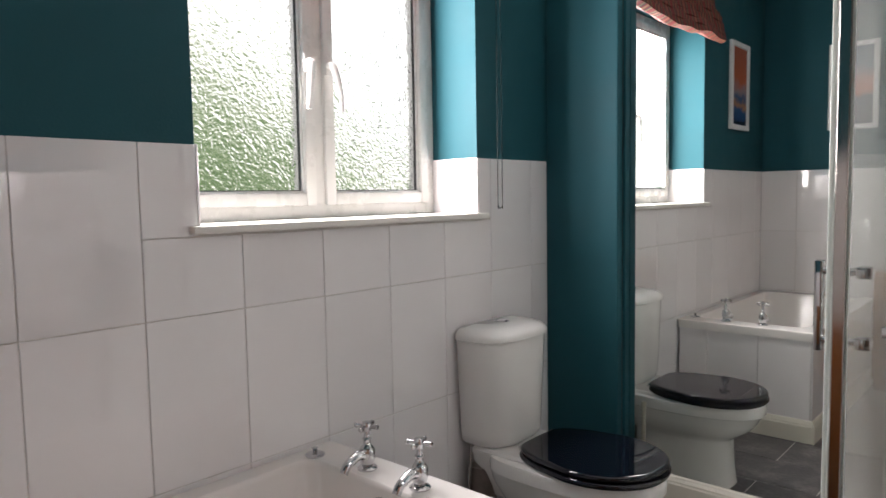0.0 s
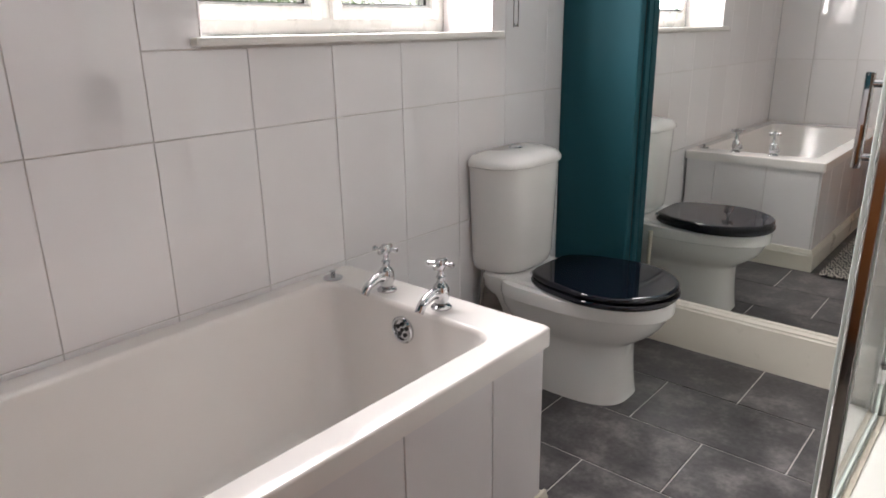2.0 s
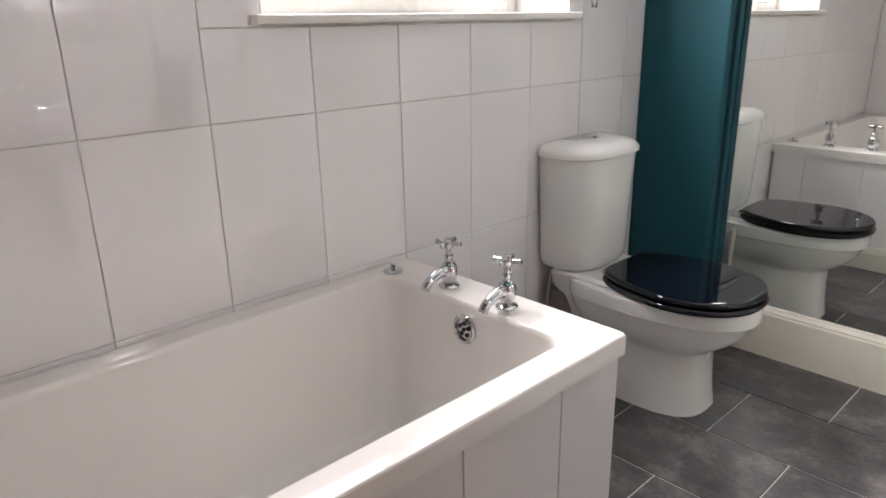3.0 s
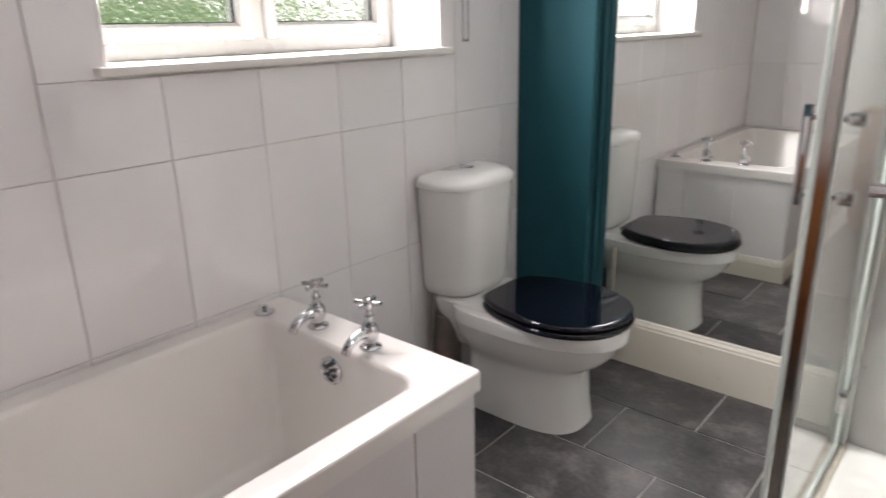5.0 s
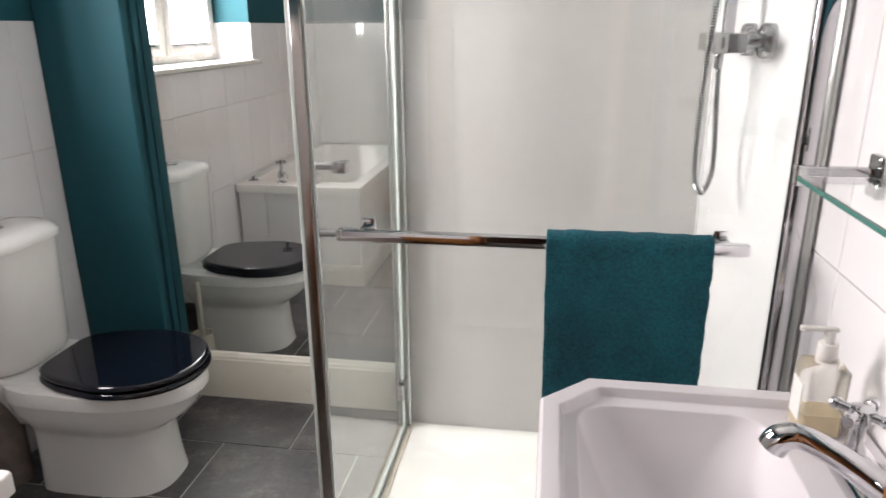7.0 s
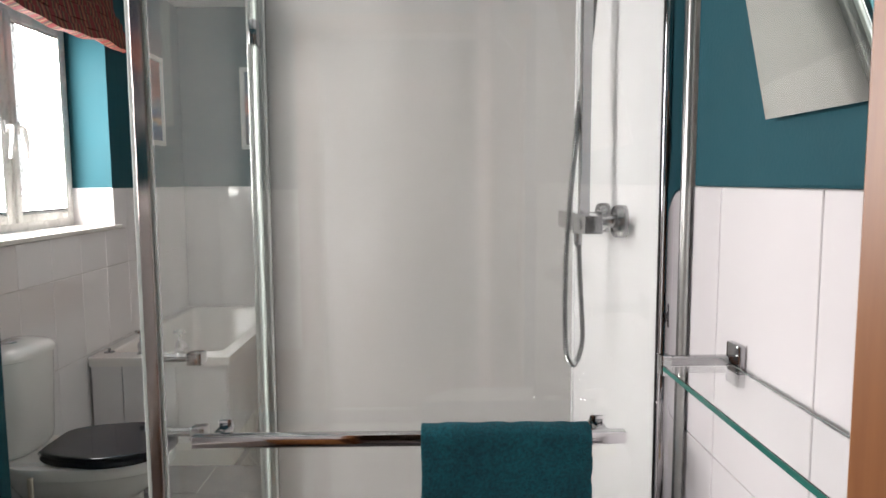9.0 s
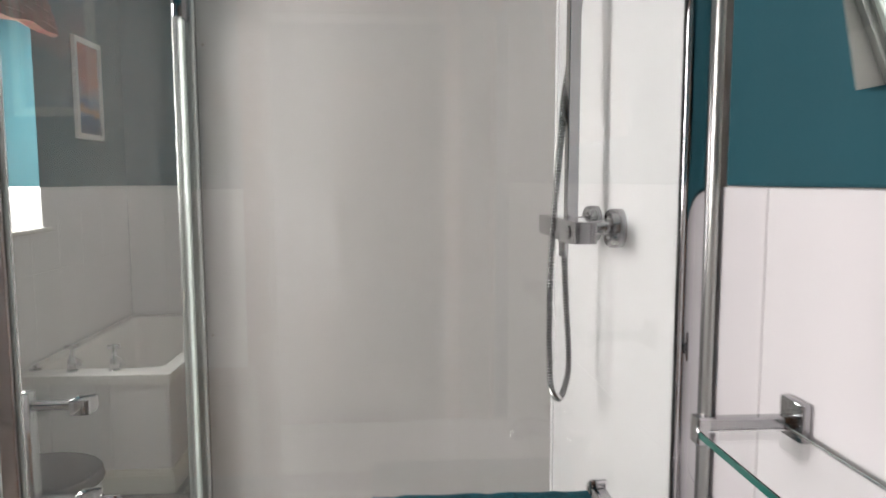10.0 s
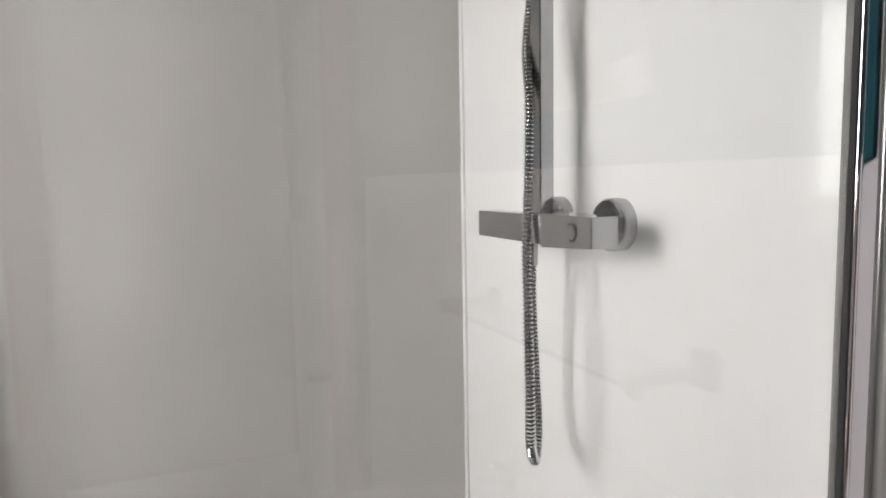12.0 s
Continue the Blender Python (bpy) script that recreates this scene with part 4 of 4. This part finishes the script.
loops = [rounded(0.26, BX1 - 0.03, 0.86, 1.10, 0.66, 0.08, 4), rounded(0.18, BX1 - 0.01, 0.78, 1.18, 0.72, 0.09, 4, True), cutloop(0.012, 0.805, 0.070), cutloop(0.0, 0.82, 0.070), cutloop(0.0, 0.862, 0.070), cutloop(0.002, 0.868, 0.070), cutloop(0.006, BZ, 0.069),
         cutloop(0.027, BZ, 0.063), cutloop(0.030, BZ - 0.002, 0.062), cutloop(0.034, BZ - 0.013, 0.061), cutloop(0.037, BZ - 0.015, 0.060), bowl(0.052, 0.116, 0.054, BZ - 0.0155, 0.055), bowl(0.056, 0.119, 0.058, BZ - 0.018, 0.055), bowl(0.062, 0.124, 0.065, BZ - 0.034, 0.055),
         bowl(0.085, 0.145, 0.095, 0.80, 0.065), bowl(0.115, 0.165, 0.14, 0.755, 0.075), bowl(0.17, 0.19, 0.20, 0.735, 0.07)]
crisp(part("bowl", loft(loops), BASIN, basin, smooth=True))
loops = [rounded(0.30, BX1 - 0.02, 0.87, 1.09, 0.035, 0.05), rounded(0.32, BX1 - 0.02, 0.89, 1.07, 0.10, 0.05), rounded(0.33, BX1 - 0.02, 0.90, 1.06, 0.50, 0.05), rounded(0.29, BX1 - 0.02, 0.87, 1.09, 0.67, 0.06)]
part("pedestal", loft(loops), BASIN, basin, smooth=True)
part("waste", spin([(0, 0), (0.03, 0), (0.03, 0.002), (0.022, 0.003), (0.018, -0.002), (0, -0.002)], (0.31, 0.98, 0.7355), 24), CHROME, basin, smooth=True)

tap = thing("basin_tap", (0.487, 0.98, BZ - 0.0155), "chrome basin mixer tap with crosshead handles on the basin's back ledge", "tap")
ZT = BZ - 0.0155
part("base", box(0.462, 0.512, 0.87, 1.09, ZT, ZT + 0.030, 0.012, 4), CHROME, tap, smooth=True)
part("spout", tube([(0.497, 0.950, ZT + 0.015), (0.484, 0.957, ZT + 0.050), (0.455, 0.968, ZT + 0.072), (0.420, 0.982, ZT + 0.090), (0.392, 0.994, ZT + 0.098), (0.374, 1.000, ZT + 0.092), (0.366, 1.002, ZT + 0.078)], [0.023, 0.020, 0.0165, 0.0145, 0.0145, 0.0165, 0.0165], 18, 7), CHROME, tap, smooth=True)
for y in (0.885, 1.072):
    b = spin([(0, 0.02), (0.015, 0.02), (0.013, 0.04), (0.009, 0.05), (0.009, 0.075), (0.014, 0.082), (0.014, 0.098), (0, 0.102)], (0.487, y, ZT), 20)
    for a in (45, 135, 225, 315):
        d = Vector((math.cos(radians(a)), math.sin(radians(a)), 0))
        c = Vector((0.487, y, ZT + 0.091))
        rod(c, c + d * 0.028, 0.0055, 0.0065, 12, bm=b)
        rod(c + d * 0.026, c + d * 0.036, 0.0085, 0.0075, 12, 0.001, bm=b)
    part("crosshead", b, CHROME, tap, smooth=True)

soap = thing("soap_dispenser", (0.478, 1.178, BZ - 0.0155), "clear square pump bottle a quarter full of amber soap", "soap dispenser")
sx0, sx1, sy0, sy1, sz = 0.451, 0.507, 1.152, 1.204, BZ - 0.0155
loops = [rounded(sx0, sx1, sy0, sy1, sz, 0.006), rounded(sx0, sx1, sy0, sy1, sz + 0.099, 0.006), rounded(sx0 + 0.003, sx1 - 0.003, sy0 + 0.003, sy1 - 0.003, sz + 0.103, 0.008), rounded(0.466, 0.494, 1.164, 1.192, sz + 0.106, 0.012), rounded(0.467, 0.493, 1.165, 1.191, sz + 0.114, 0.012)]
part("bottle", loft(loops), BOTTLE, soap, smooth=True)
part("soap", loft([rounded(sx0 + 0.003, sx1 - 0.003, sy0 + 0.003, sy1 - 0.003, sz + 0.004, 0.005), rounded(sx0 + 0.003, sx1 - 0.003, sy0 + 0.003, sy1 - 0.003, sz + 0.034, 0.005)]), SOAP, soap, "amber liquid soap")
part("front_label", box(sx0 - 0.0012, sx0 - 0.0002, sy0 + 0.008, sy1 - 0.008, sz + 0.022, sz + 0.078), PAPER, soap, "pale paper label")
part("collar", rod((0.480, 1.178, sz + 0.108), (0.480, 1.178, sz + 0.134), 0.0135, 0.0125, 20, 0.002), PUMP, soap, smooth=True)
b = rod((0.480, 1.178, sz + 0.134), (0.480, 1.178, sz + 0.152), 0.007, n=14)
box(0.440, 0.490, 1.173, 1.183, sz + 0.150, sz + 0.157, 0.003, bm=b)
part("pump", b, PUMP, soap, smooth=True)

# ---- glass shelf ----
shelf = thing("glass_shelf", (0.49, 0.98, 1.19), "clear glass shelf with square chrome brackets above the basin", "shelf")
gs = part("glass", box(0.436, 0.532, 0.722, 1.262, 1.194, 1.201, 0.001, 1), SHELFGLASS, shelf, "clear glass with green edges")
gs.visible_shadow = False
part("front_edge", box(0.4345, 0.4358, 0.724, 1.260, 1.1943, 1.2007), EDGEGLASS, shelf, "green polished glass edge")
part("back_edge", box(0.5322, 0.5336, 0.724, 1.260, 1.1943, 1.2007), BACKGLASS, shelf, "grey-green glass edge along the wall")
for y in (1.262, 0.722):
    s = 1 if y > 1 else -1
    br = part("bracket", box(0.434, XR - 0.004, y, y + s * 0.012, 1.198, 1.213, 0.002), MIXCHROME, shelf)
    part("bracket_plate", box(XR - 0.012, XR, y - 0.016, y + 0.024, 1.184, 1.230, 0.003), MIXCHROME, br, smooth=True)
    part("bracket_tip", box(0.433, 0.447, y - 0.004 * s, y + s * 0.014, 1.186, 1.215, 0.002), CHROME, br)

# ---- tilted mirror over the basin ----
pivot = thing("wall_mirror", (0.53, 0.98, 1.54), "frameless mirror over the basin leaning forward from the wall", "mirror")
tilt = math.tan(radians(12))
def leaning(y0, y1, z0, z1, d0, d1):
    o = bmesh.new()
    rows = []
    for d in (d0, d1):
        rows.append([(0.525 - tilt * (z - 1.54) + d, y, z) for y, z in ((y0, z0), (y1, z0), (y1, z1), (y0, z1))])
    return loft(rows, bm=o)
part("mirror_glass", leaning(0.76, 1.180, 1.54, 2.14, 0.0, 0.004), MIRROR, pivot)
part("backing", leaning(0.764, 1.176, 1.544, 2.136, 0.0045, 0.012), DARKPIPE, pivot)
part("hook", rod((0.405, 0.97, 2.10), (XR - 0.006, 0.97, 2.16), 0.006, n=12), CHROME, pivot)

# these hang a little lower than first set out
for ob in (rail, towel, mixer, basin, tap, soap, shelf, pivot):
    ob.location.z -= 0.025 if ob in (rail, towel) else 0.046 if ob is pivot else 0.035

# ---- open door ----
leaf = thing("door_1", (0.44, -0.17, 0), "open orange pine door standing beside the basin", "door", "", "structure")
ha, hb = Vector((0.455, -0.155, 0)), Vector((0.257, 0.565, 0))
along = (hb - ha).normalized()
side = Vector((along.y, -along.x, 0))


def slab(a, e, z0, z1, d0, d1, bev=0.003):
    o = loft([[tuple(ha + along * u + side * d + Vector((0, 0, z0))) for u, d in ((a, d0), (e, d0), (e, d1), (a, d1))], [tuple(ha + along * u + side * d + Vector((0, 0, z1))) for u, d in ((a, d0), (e, d0), (e, d1), (a, d1))]])
    bmesh.ops.bevel(o, geom=o.edges[:], offset=bev, segments=1, affect="EDGES", profile=0.5)
    return o


L = (hb - ha).length
for a, e in ((0, 0.10), (L - 0.10, L)):
    part("stile", slab(a, e, 0.008, 1.985, 0, 0.038), PINE, leaf)
for z0, z1 in ((0.008, 0.20), (0.86, 0.98), (1.88, 1.985)):
    part("rail", slab(0.10, L - 0.10, z0, z1, 0.001, 0.037), PINE, leaf)
for z0, z1 in ((0.20, 0.86), (0.98, 1.88)):
    part("door_panel", slab(0.10, L - 0.10, z0, z1, 0.012, 0.026, 0.001), PINE, leaf)
b = rod(tuple(ha + along * (L - 0.05) + Vector((0, 0, 1.0))), tuple(ha + along * (L - 0.05) - side * 0.05 + Vector((0, 0, 1.0))), 0.010, n=16)
part("door_handle", b, CHROME, leaf, smooth=True)

# ---- low pine cabinet beside the bath ----
def pine_cabinet(x0, x1, y0, y1, h):
    unit = thing("cabinet", ((x0 + x1) / 2, (y0 + y1) / 2, 0), "low orange pine cabinet with two panelled doors beside the bath", "cabinet")
    body = box(x0 + 0.012, x1 - 0.012, y0, y1 - 0.022, 0.07, h - 0.022, 0.002)
    part("body", body, PINE, unit)
    part("plinth", box(x0 + 0.022, x1 - 0.022, y0, y1 - 0.045, 0.0, 0.069, 0.002), PINE, unit)
    part("top", box(x0, x1, y0, y1, h - 0.0215, h, 0.005, 3), PINE, unit, smooth=True)
    xm = (x0 + x1) / 2
    for a, e, knob in ((x0 + 0.014, xm - 0.002, xm - 0.03), (xm + 0.002, x1 - 0.014, xm + 0.03)):
        z0, z1 = 0.085, h - 0.034
        o = box(a, a + 0.055, y1 - 0.0215, y1 - 0.003, z0, z1, 0.002)
        box(e - 0.055, e, y1 - 0.0215, y1 - 0.003, z0, z1, 0.002, bm=o)
        box(a + 0.055, e - 0.055, y1 - 0.0215, y1 - 0.0035, z0, z0 + 0.06, 0.002, bm=o)
        box(a + 0.055, e - 0.055, y1 - 0.0215, y1 - 0.0035, z1 - 0.06, z1, 0.002, bm=o)
        box(a + 0.055, e - 0.055, y1 - 0.0215, y1 - 0.012, z0 + 0.06, z1 - 0.06, 0.001, bm=o)
        leaf = part("door", o, PINE, unit)
        part("knob", spin([(0.0, 0.0), (0.008, 0.0), (0.007, 0.010), (0.014, 0.018), (0.014, 0.026), (0.0, 0.030)], (knob, y1 - 0.003, h * 0.62), 18, "y"), PINE, leaf, "turned pine knob", smooth=True)
    return unit


pine_cabinet(-0.886, -0.375, YB + 0.018, YB + 0.215, 0.74)

# ---- roman blind and its cord ----
blind = thing("roman_blind", (XW + 0.04, 1.41, 2.1), "folded roman blind in red and brown striped cloth above the window", "blind")
o = bmesh.new()
prof = []
for k in range(5):
    zb = 2.115 + 0.035 * k
    out = 0.085 - 0.010 * k
    prof += [(0.024, zb + 0.02), (0.024 + out * 0.6, zb - 0.012), (0.024 + out, zb - 0.004), (0.024 + out * 0.9, zb + 0.03), (0.024 + out * 0.4, zb + 0.045)]
prof += [(0.03, 2.34), (0.03, 2.385)]
rows = []
for j in range(61):
    y = 0.835 + (1.985 - 0.835) * j / 60
    rows.append([o.verts.new((XW + q[0] + 0.004 * math.sin(y * 17 + i), y, q[1] + 0.012 * math.sin(y * 7 + 0.5) + 0.005 * math.sin(y * 23 + i * 0.7))) for i, q in enumerate(prof)])
for a, c in zip(rows, rows[1:]):
    for i in range(len(prof) - 1):
        o.faces.new((a[i], a[i + 1], c[i + 1], c[i]))
cloth = part("cloth", o, BLIND, blind, smooth=True)
mod = cloth.modifiers.new("thick", "SOLIDIFY")
mod.thickness = 0.002
part("headrail", box(XW, XW + 0.03, 0.85, 2.06, 2.345, 2.385, 0.003), UPVC, blind)
b = tube([(XW + 0.018, 2.042, 2.35), (XW + 0.018, 2.042, 1.80), (XW + 0.018, 2.040, 1.26), (XW + 0.018, 2.044, 1.218), (XW + 0.018, 2.054, 1.209), (XW + 0.018, 2.064, 1.218), (XW + 0.018, 2.068, 1.26), (XW + 0.018, 2.066, 1.80), (XW + 0.018, 2.066, 2.35)], 0.0017, 6, 6)
chain = part("pull_cord", b, SATIN, blind, "beaded metal pull chain")
o = bmesh.new()
for i in range(60):
    for y in (2.041, 2.067):
        bmesh.ops.create_icosphere(o, subdivisions=1, radius=0.0027, matrix=Matrix.Translation((XW + 0.018, y, 1.26 + 0.009 * i)))
tagged(part("beads", o, SATIN, chain), kind="stuff")

# ---- pictures ----
def picture(name, axis, a0, a1, z0, z1, face, way, art, label):
    """A white framed print; axis: the one along which it is wide."""
    c = ((face, (a0 + a1) / 2, z0) if axis == "y" else ((a0 + a1) / 2, face, z0))
    pic = thing(name, c, label, "picture", "framed prints")
    def slab2(a, e, p, q, d0, d1, bev=0.0):
        lo, hi = sorted((face + way * d0, face + way * d1))
        return box(lo, hi, a, e, p, q, bev) if axis == "y" else box(a, e, lo, hi, p, q, bev)
    w = 0.030
    for args in ((a0, a0 + w, z0, z1), (a1 - w, a1, z0, z1)):
        part("frame_bar", slab2(*args, 0.0, 0.022, 0.003), FRAME, pic)
    for args in ((a0 + w, a1 - w, z0, z0 + w), (a0 + w, a1 - w, z1 - w, z1)):
        part("frame_bar", slab2(*args, 0.0, 0.0215, 0.003), FRAME, pic)
    part("print", slab2(a0 + w, a1 - w, z0 + w, z1 - w, 0.004, 0.010), art, pic, "coloured print behind glass")
    return pic


picture("framed_picture", "y", 0.140, 0.469, 1.651, 2.201, XW - 0.006, 1, ART1, "orange and blue sunset print in a white frame")
picture("framed_picture", "x", -1.190, -0.910, 1.645, 2.197, YB - 0.006, 1, ART2, "muted harbour print in a wide white frame")

# ---- floor things ----
brush = thing("toilet_brush", (-1.345, 2.195, 0), "cream toilet brush pot beside the toilet", "toilet brush")
part("pot", spin([(0, 0), (0.045, 0), (0.047, 0.004), (0.042, 0.11), (0.044, 0.125), (0.040, 0.125), (0.038, 0.02), (0, 0.02)], (-1.345, 2.195, 0), 28), CUP, brush, smooth=True)
part("handle", rod((-1.345, 2.195, 0.05), (-1.340, 2.200, 0.36), 0.008, 0.010, 14, 0.002), CUP, brush, smooth=True)

# bath mat: a dense weave of small lozenges
o = bmesh.new()
mx0, mx1, my0, my1 = -0.850, -0.380, 0.42, 1.290
n1, n2 = 40, 74
rows = []
for i in range(n1 + 1):
    rows.append([o.verts.new((mx0 + (mx1 - mx0) * i / n1, my0 + (my1 - my0) * k / n2, 0.009 + 0.003 * math.cos(math.pi * i) * math.cos(math.pi * k))) for k in range(n2 + 1)])
for a, c in zip(rows, rows[1:]):
    for k in range(n2):
        o.faces.new((a[k], a[k + 1], c[k + 1], c[k]))
mat = part("bath_mat", o, rug_material(), smooth=True)
tagged(mat, "grey and cream patterned bath mat lying beside the bath", "bath mat")
mod = mat.modifiers.new("thick", "SOLIDIFY")
mod.thickness, mod.offset = 0.008, -1.0

# ---- tiles, piece by piece ----
def tile_mesh(w, h, axis, th=0.0064):
    g = 0.0011
    o = box(-th, 0, g, w - g, g, h - g, 0.0012, 1) if axis == "x" else box(g, w - g, -th, 0, g, h - g, 0.0012, 1)
    return mesh_of("tile", o, TILE, False)


shared = {}


def lay_tile(parent, axis, face, way, a, e, z0, z1):
    """One tile on a wall: axis x for walls that face along x, spanning a to e along the wall."""
    key = (axis, way, round(e - a, 4), round(z1 - z0, 4))
    if key not in shared:
        shared[key] = tile_mesh(e - a, z1 - z0, axis)
    ob = new("tile", shared[key])
    ob.location = (face, a, z0) if axis == "x" else (a, face, z0)
    if way < 0:
        ob.location[0 if axis == "x" else 1] += 0.0064
    ob.parent = parent
    return ob


cols = [round(0.467 + 0.2590 * k, 4) for k in range(-3, 9)]
cols[0] = YB
zs = [0.155, 0.567, 0.977, TILE_TOP]
for a, e in zip(cols, cols[1:]):
    a, e = max(a, YB), min(e, YC)
    if e - a < 0.01:
        continue
    for z0, z1 in ((0.0, zs[0]), (zs[0], zs[1]), (zs[1], zs[2])):
        lay_tile(wall_window, "x", XW, 1, a, e, z0, z1)
    # row cut round the window
    if e <= WIN_Y0 + 0.001 or a >= WIN_Y1 - 0.001:
        lay_tile(wall_window, "x", XW, 1, a, e, zs[2], zs[3])
    elif a < WIN_Y0:
        lay_tile(wall_window, "x", XW, 1, a, e, zs[2], 1.168)
        lay_tile(wall_window, "x", XW, 1, a, WIN_Y0 - 0.001, 1.168, zs[3])
    elif e > WIN_Y1:
        lay_tile(wall_window, "x", XW, 1, a, e, zs[2], 1.168)
        lay_tile(wall_window, "x", XW, 1, WIN_Y1 + 0.001, e, WIN_Z0 - 0.019, zs[3])
    else:
        lay_tile(wall_window, "x", XW, 1, a, e, zs[2], 1.168)
# grout behind the tiles
b = box(XW - 0.006, XW - 0.0032, YB, YC, 0, WIN_Z0 - 0.02)
box(XW - 0.006, XW - 0.0032, YB, WIN_Y0, WIN_Z0 - 0.02, TILE_TOP - 0.002, bm=b)
box(XW - 0.006, XW - 0.0032, WIN_Y1, YC, WIN_Z0 - 0.02, TILE_TOP - 0.002, bm=b)
part("grout", b, GROUT, wall_window, "pale grey grout between the tiles")

cols = [1.499, 1.348, 1.083, 0.820, 0.557, 0.294, 0.031, YB]
for e, a in zip(cols, cols[1:]):
    for z0, z1 in ((0.0, 0.177), (0.177, 0.588), (0.588, 0.999), (0.999, 1.411)):
        lay_tile(wall_east, "x", XR, -1, a, e, z0, z1)

cols = [XW, -1.37, -1.11, -0.85, -0.59, DX0 - 0.06]
for a, e in zip(cols, cols[1:]):
    for z0, z1 in ((0.0, zs[0]), (zs[0], zs[1]), (zs[1], zs[2]), (zs[2], zs[3])):
        lay_tile(wall_south, "y", YB, 1, a, e, z0, z1)
b = box(XW, DX0 - 0.06, YB - 0.006, YB - 0.0032, 0, TILE_TOP - 0.002)
part("grout", b, GROUT, wall_south)

# floor
floor_shared = {}
ROW, LEN = 0.2985, 0.473
for r in range(10):
    y1 = 2.462 - ROW * r
    y0 = max(y1 - ROW, YB - 0.14)
    if y1 - y0 < 0.02:
        break
    start = -1.686 if r % 2 == 0 else -1.924
    for k in range(6):
        x0, x1 = start + LEN * k, start + LEN * (k + 1)
        x0, x1 = max(x0, XW), min(x1, XR)
        if y0 > YG - 0.03:
            x1 = min(x1, XG - 0.018)
        if x1 - x0 < 0.02:
            continue
        key = (round(x1 - x0, 4), round(y1 - y0, 4))
        if key not in floor_shared:
            g = 0.0022
            floor_shared[key] = mesh_of("floor_tile", box(g, key[0] - g, g, key[1] - g, -0.0028, 0.0, 0.0008, 1), SLATE)
        ob = new("floor_tile", floor_shared[key])
        ob.location = (x0, y0, 0)
        ob.parent = floor
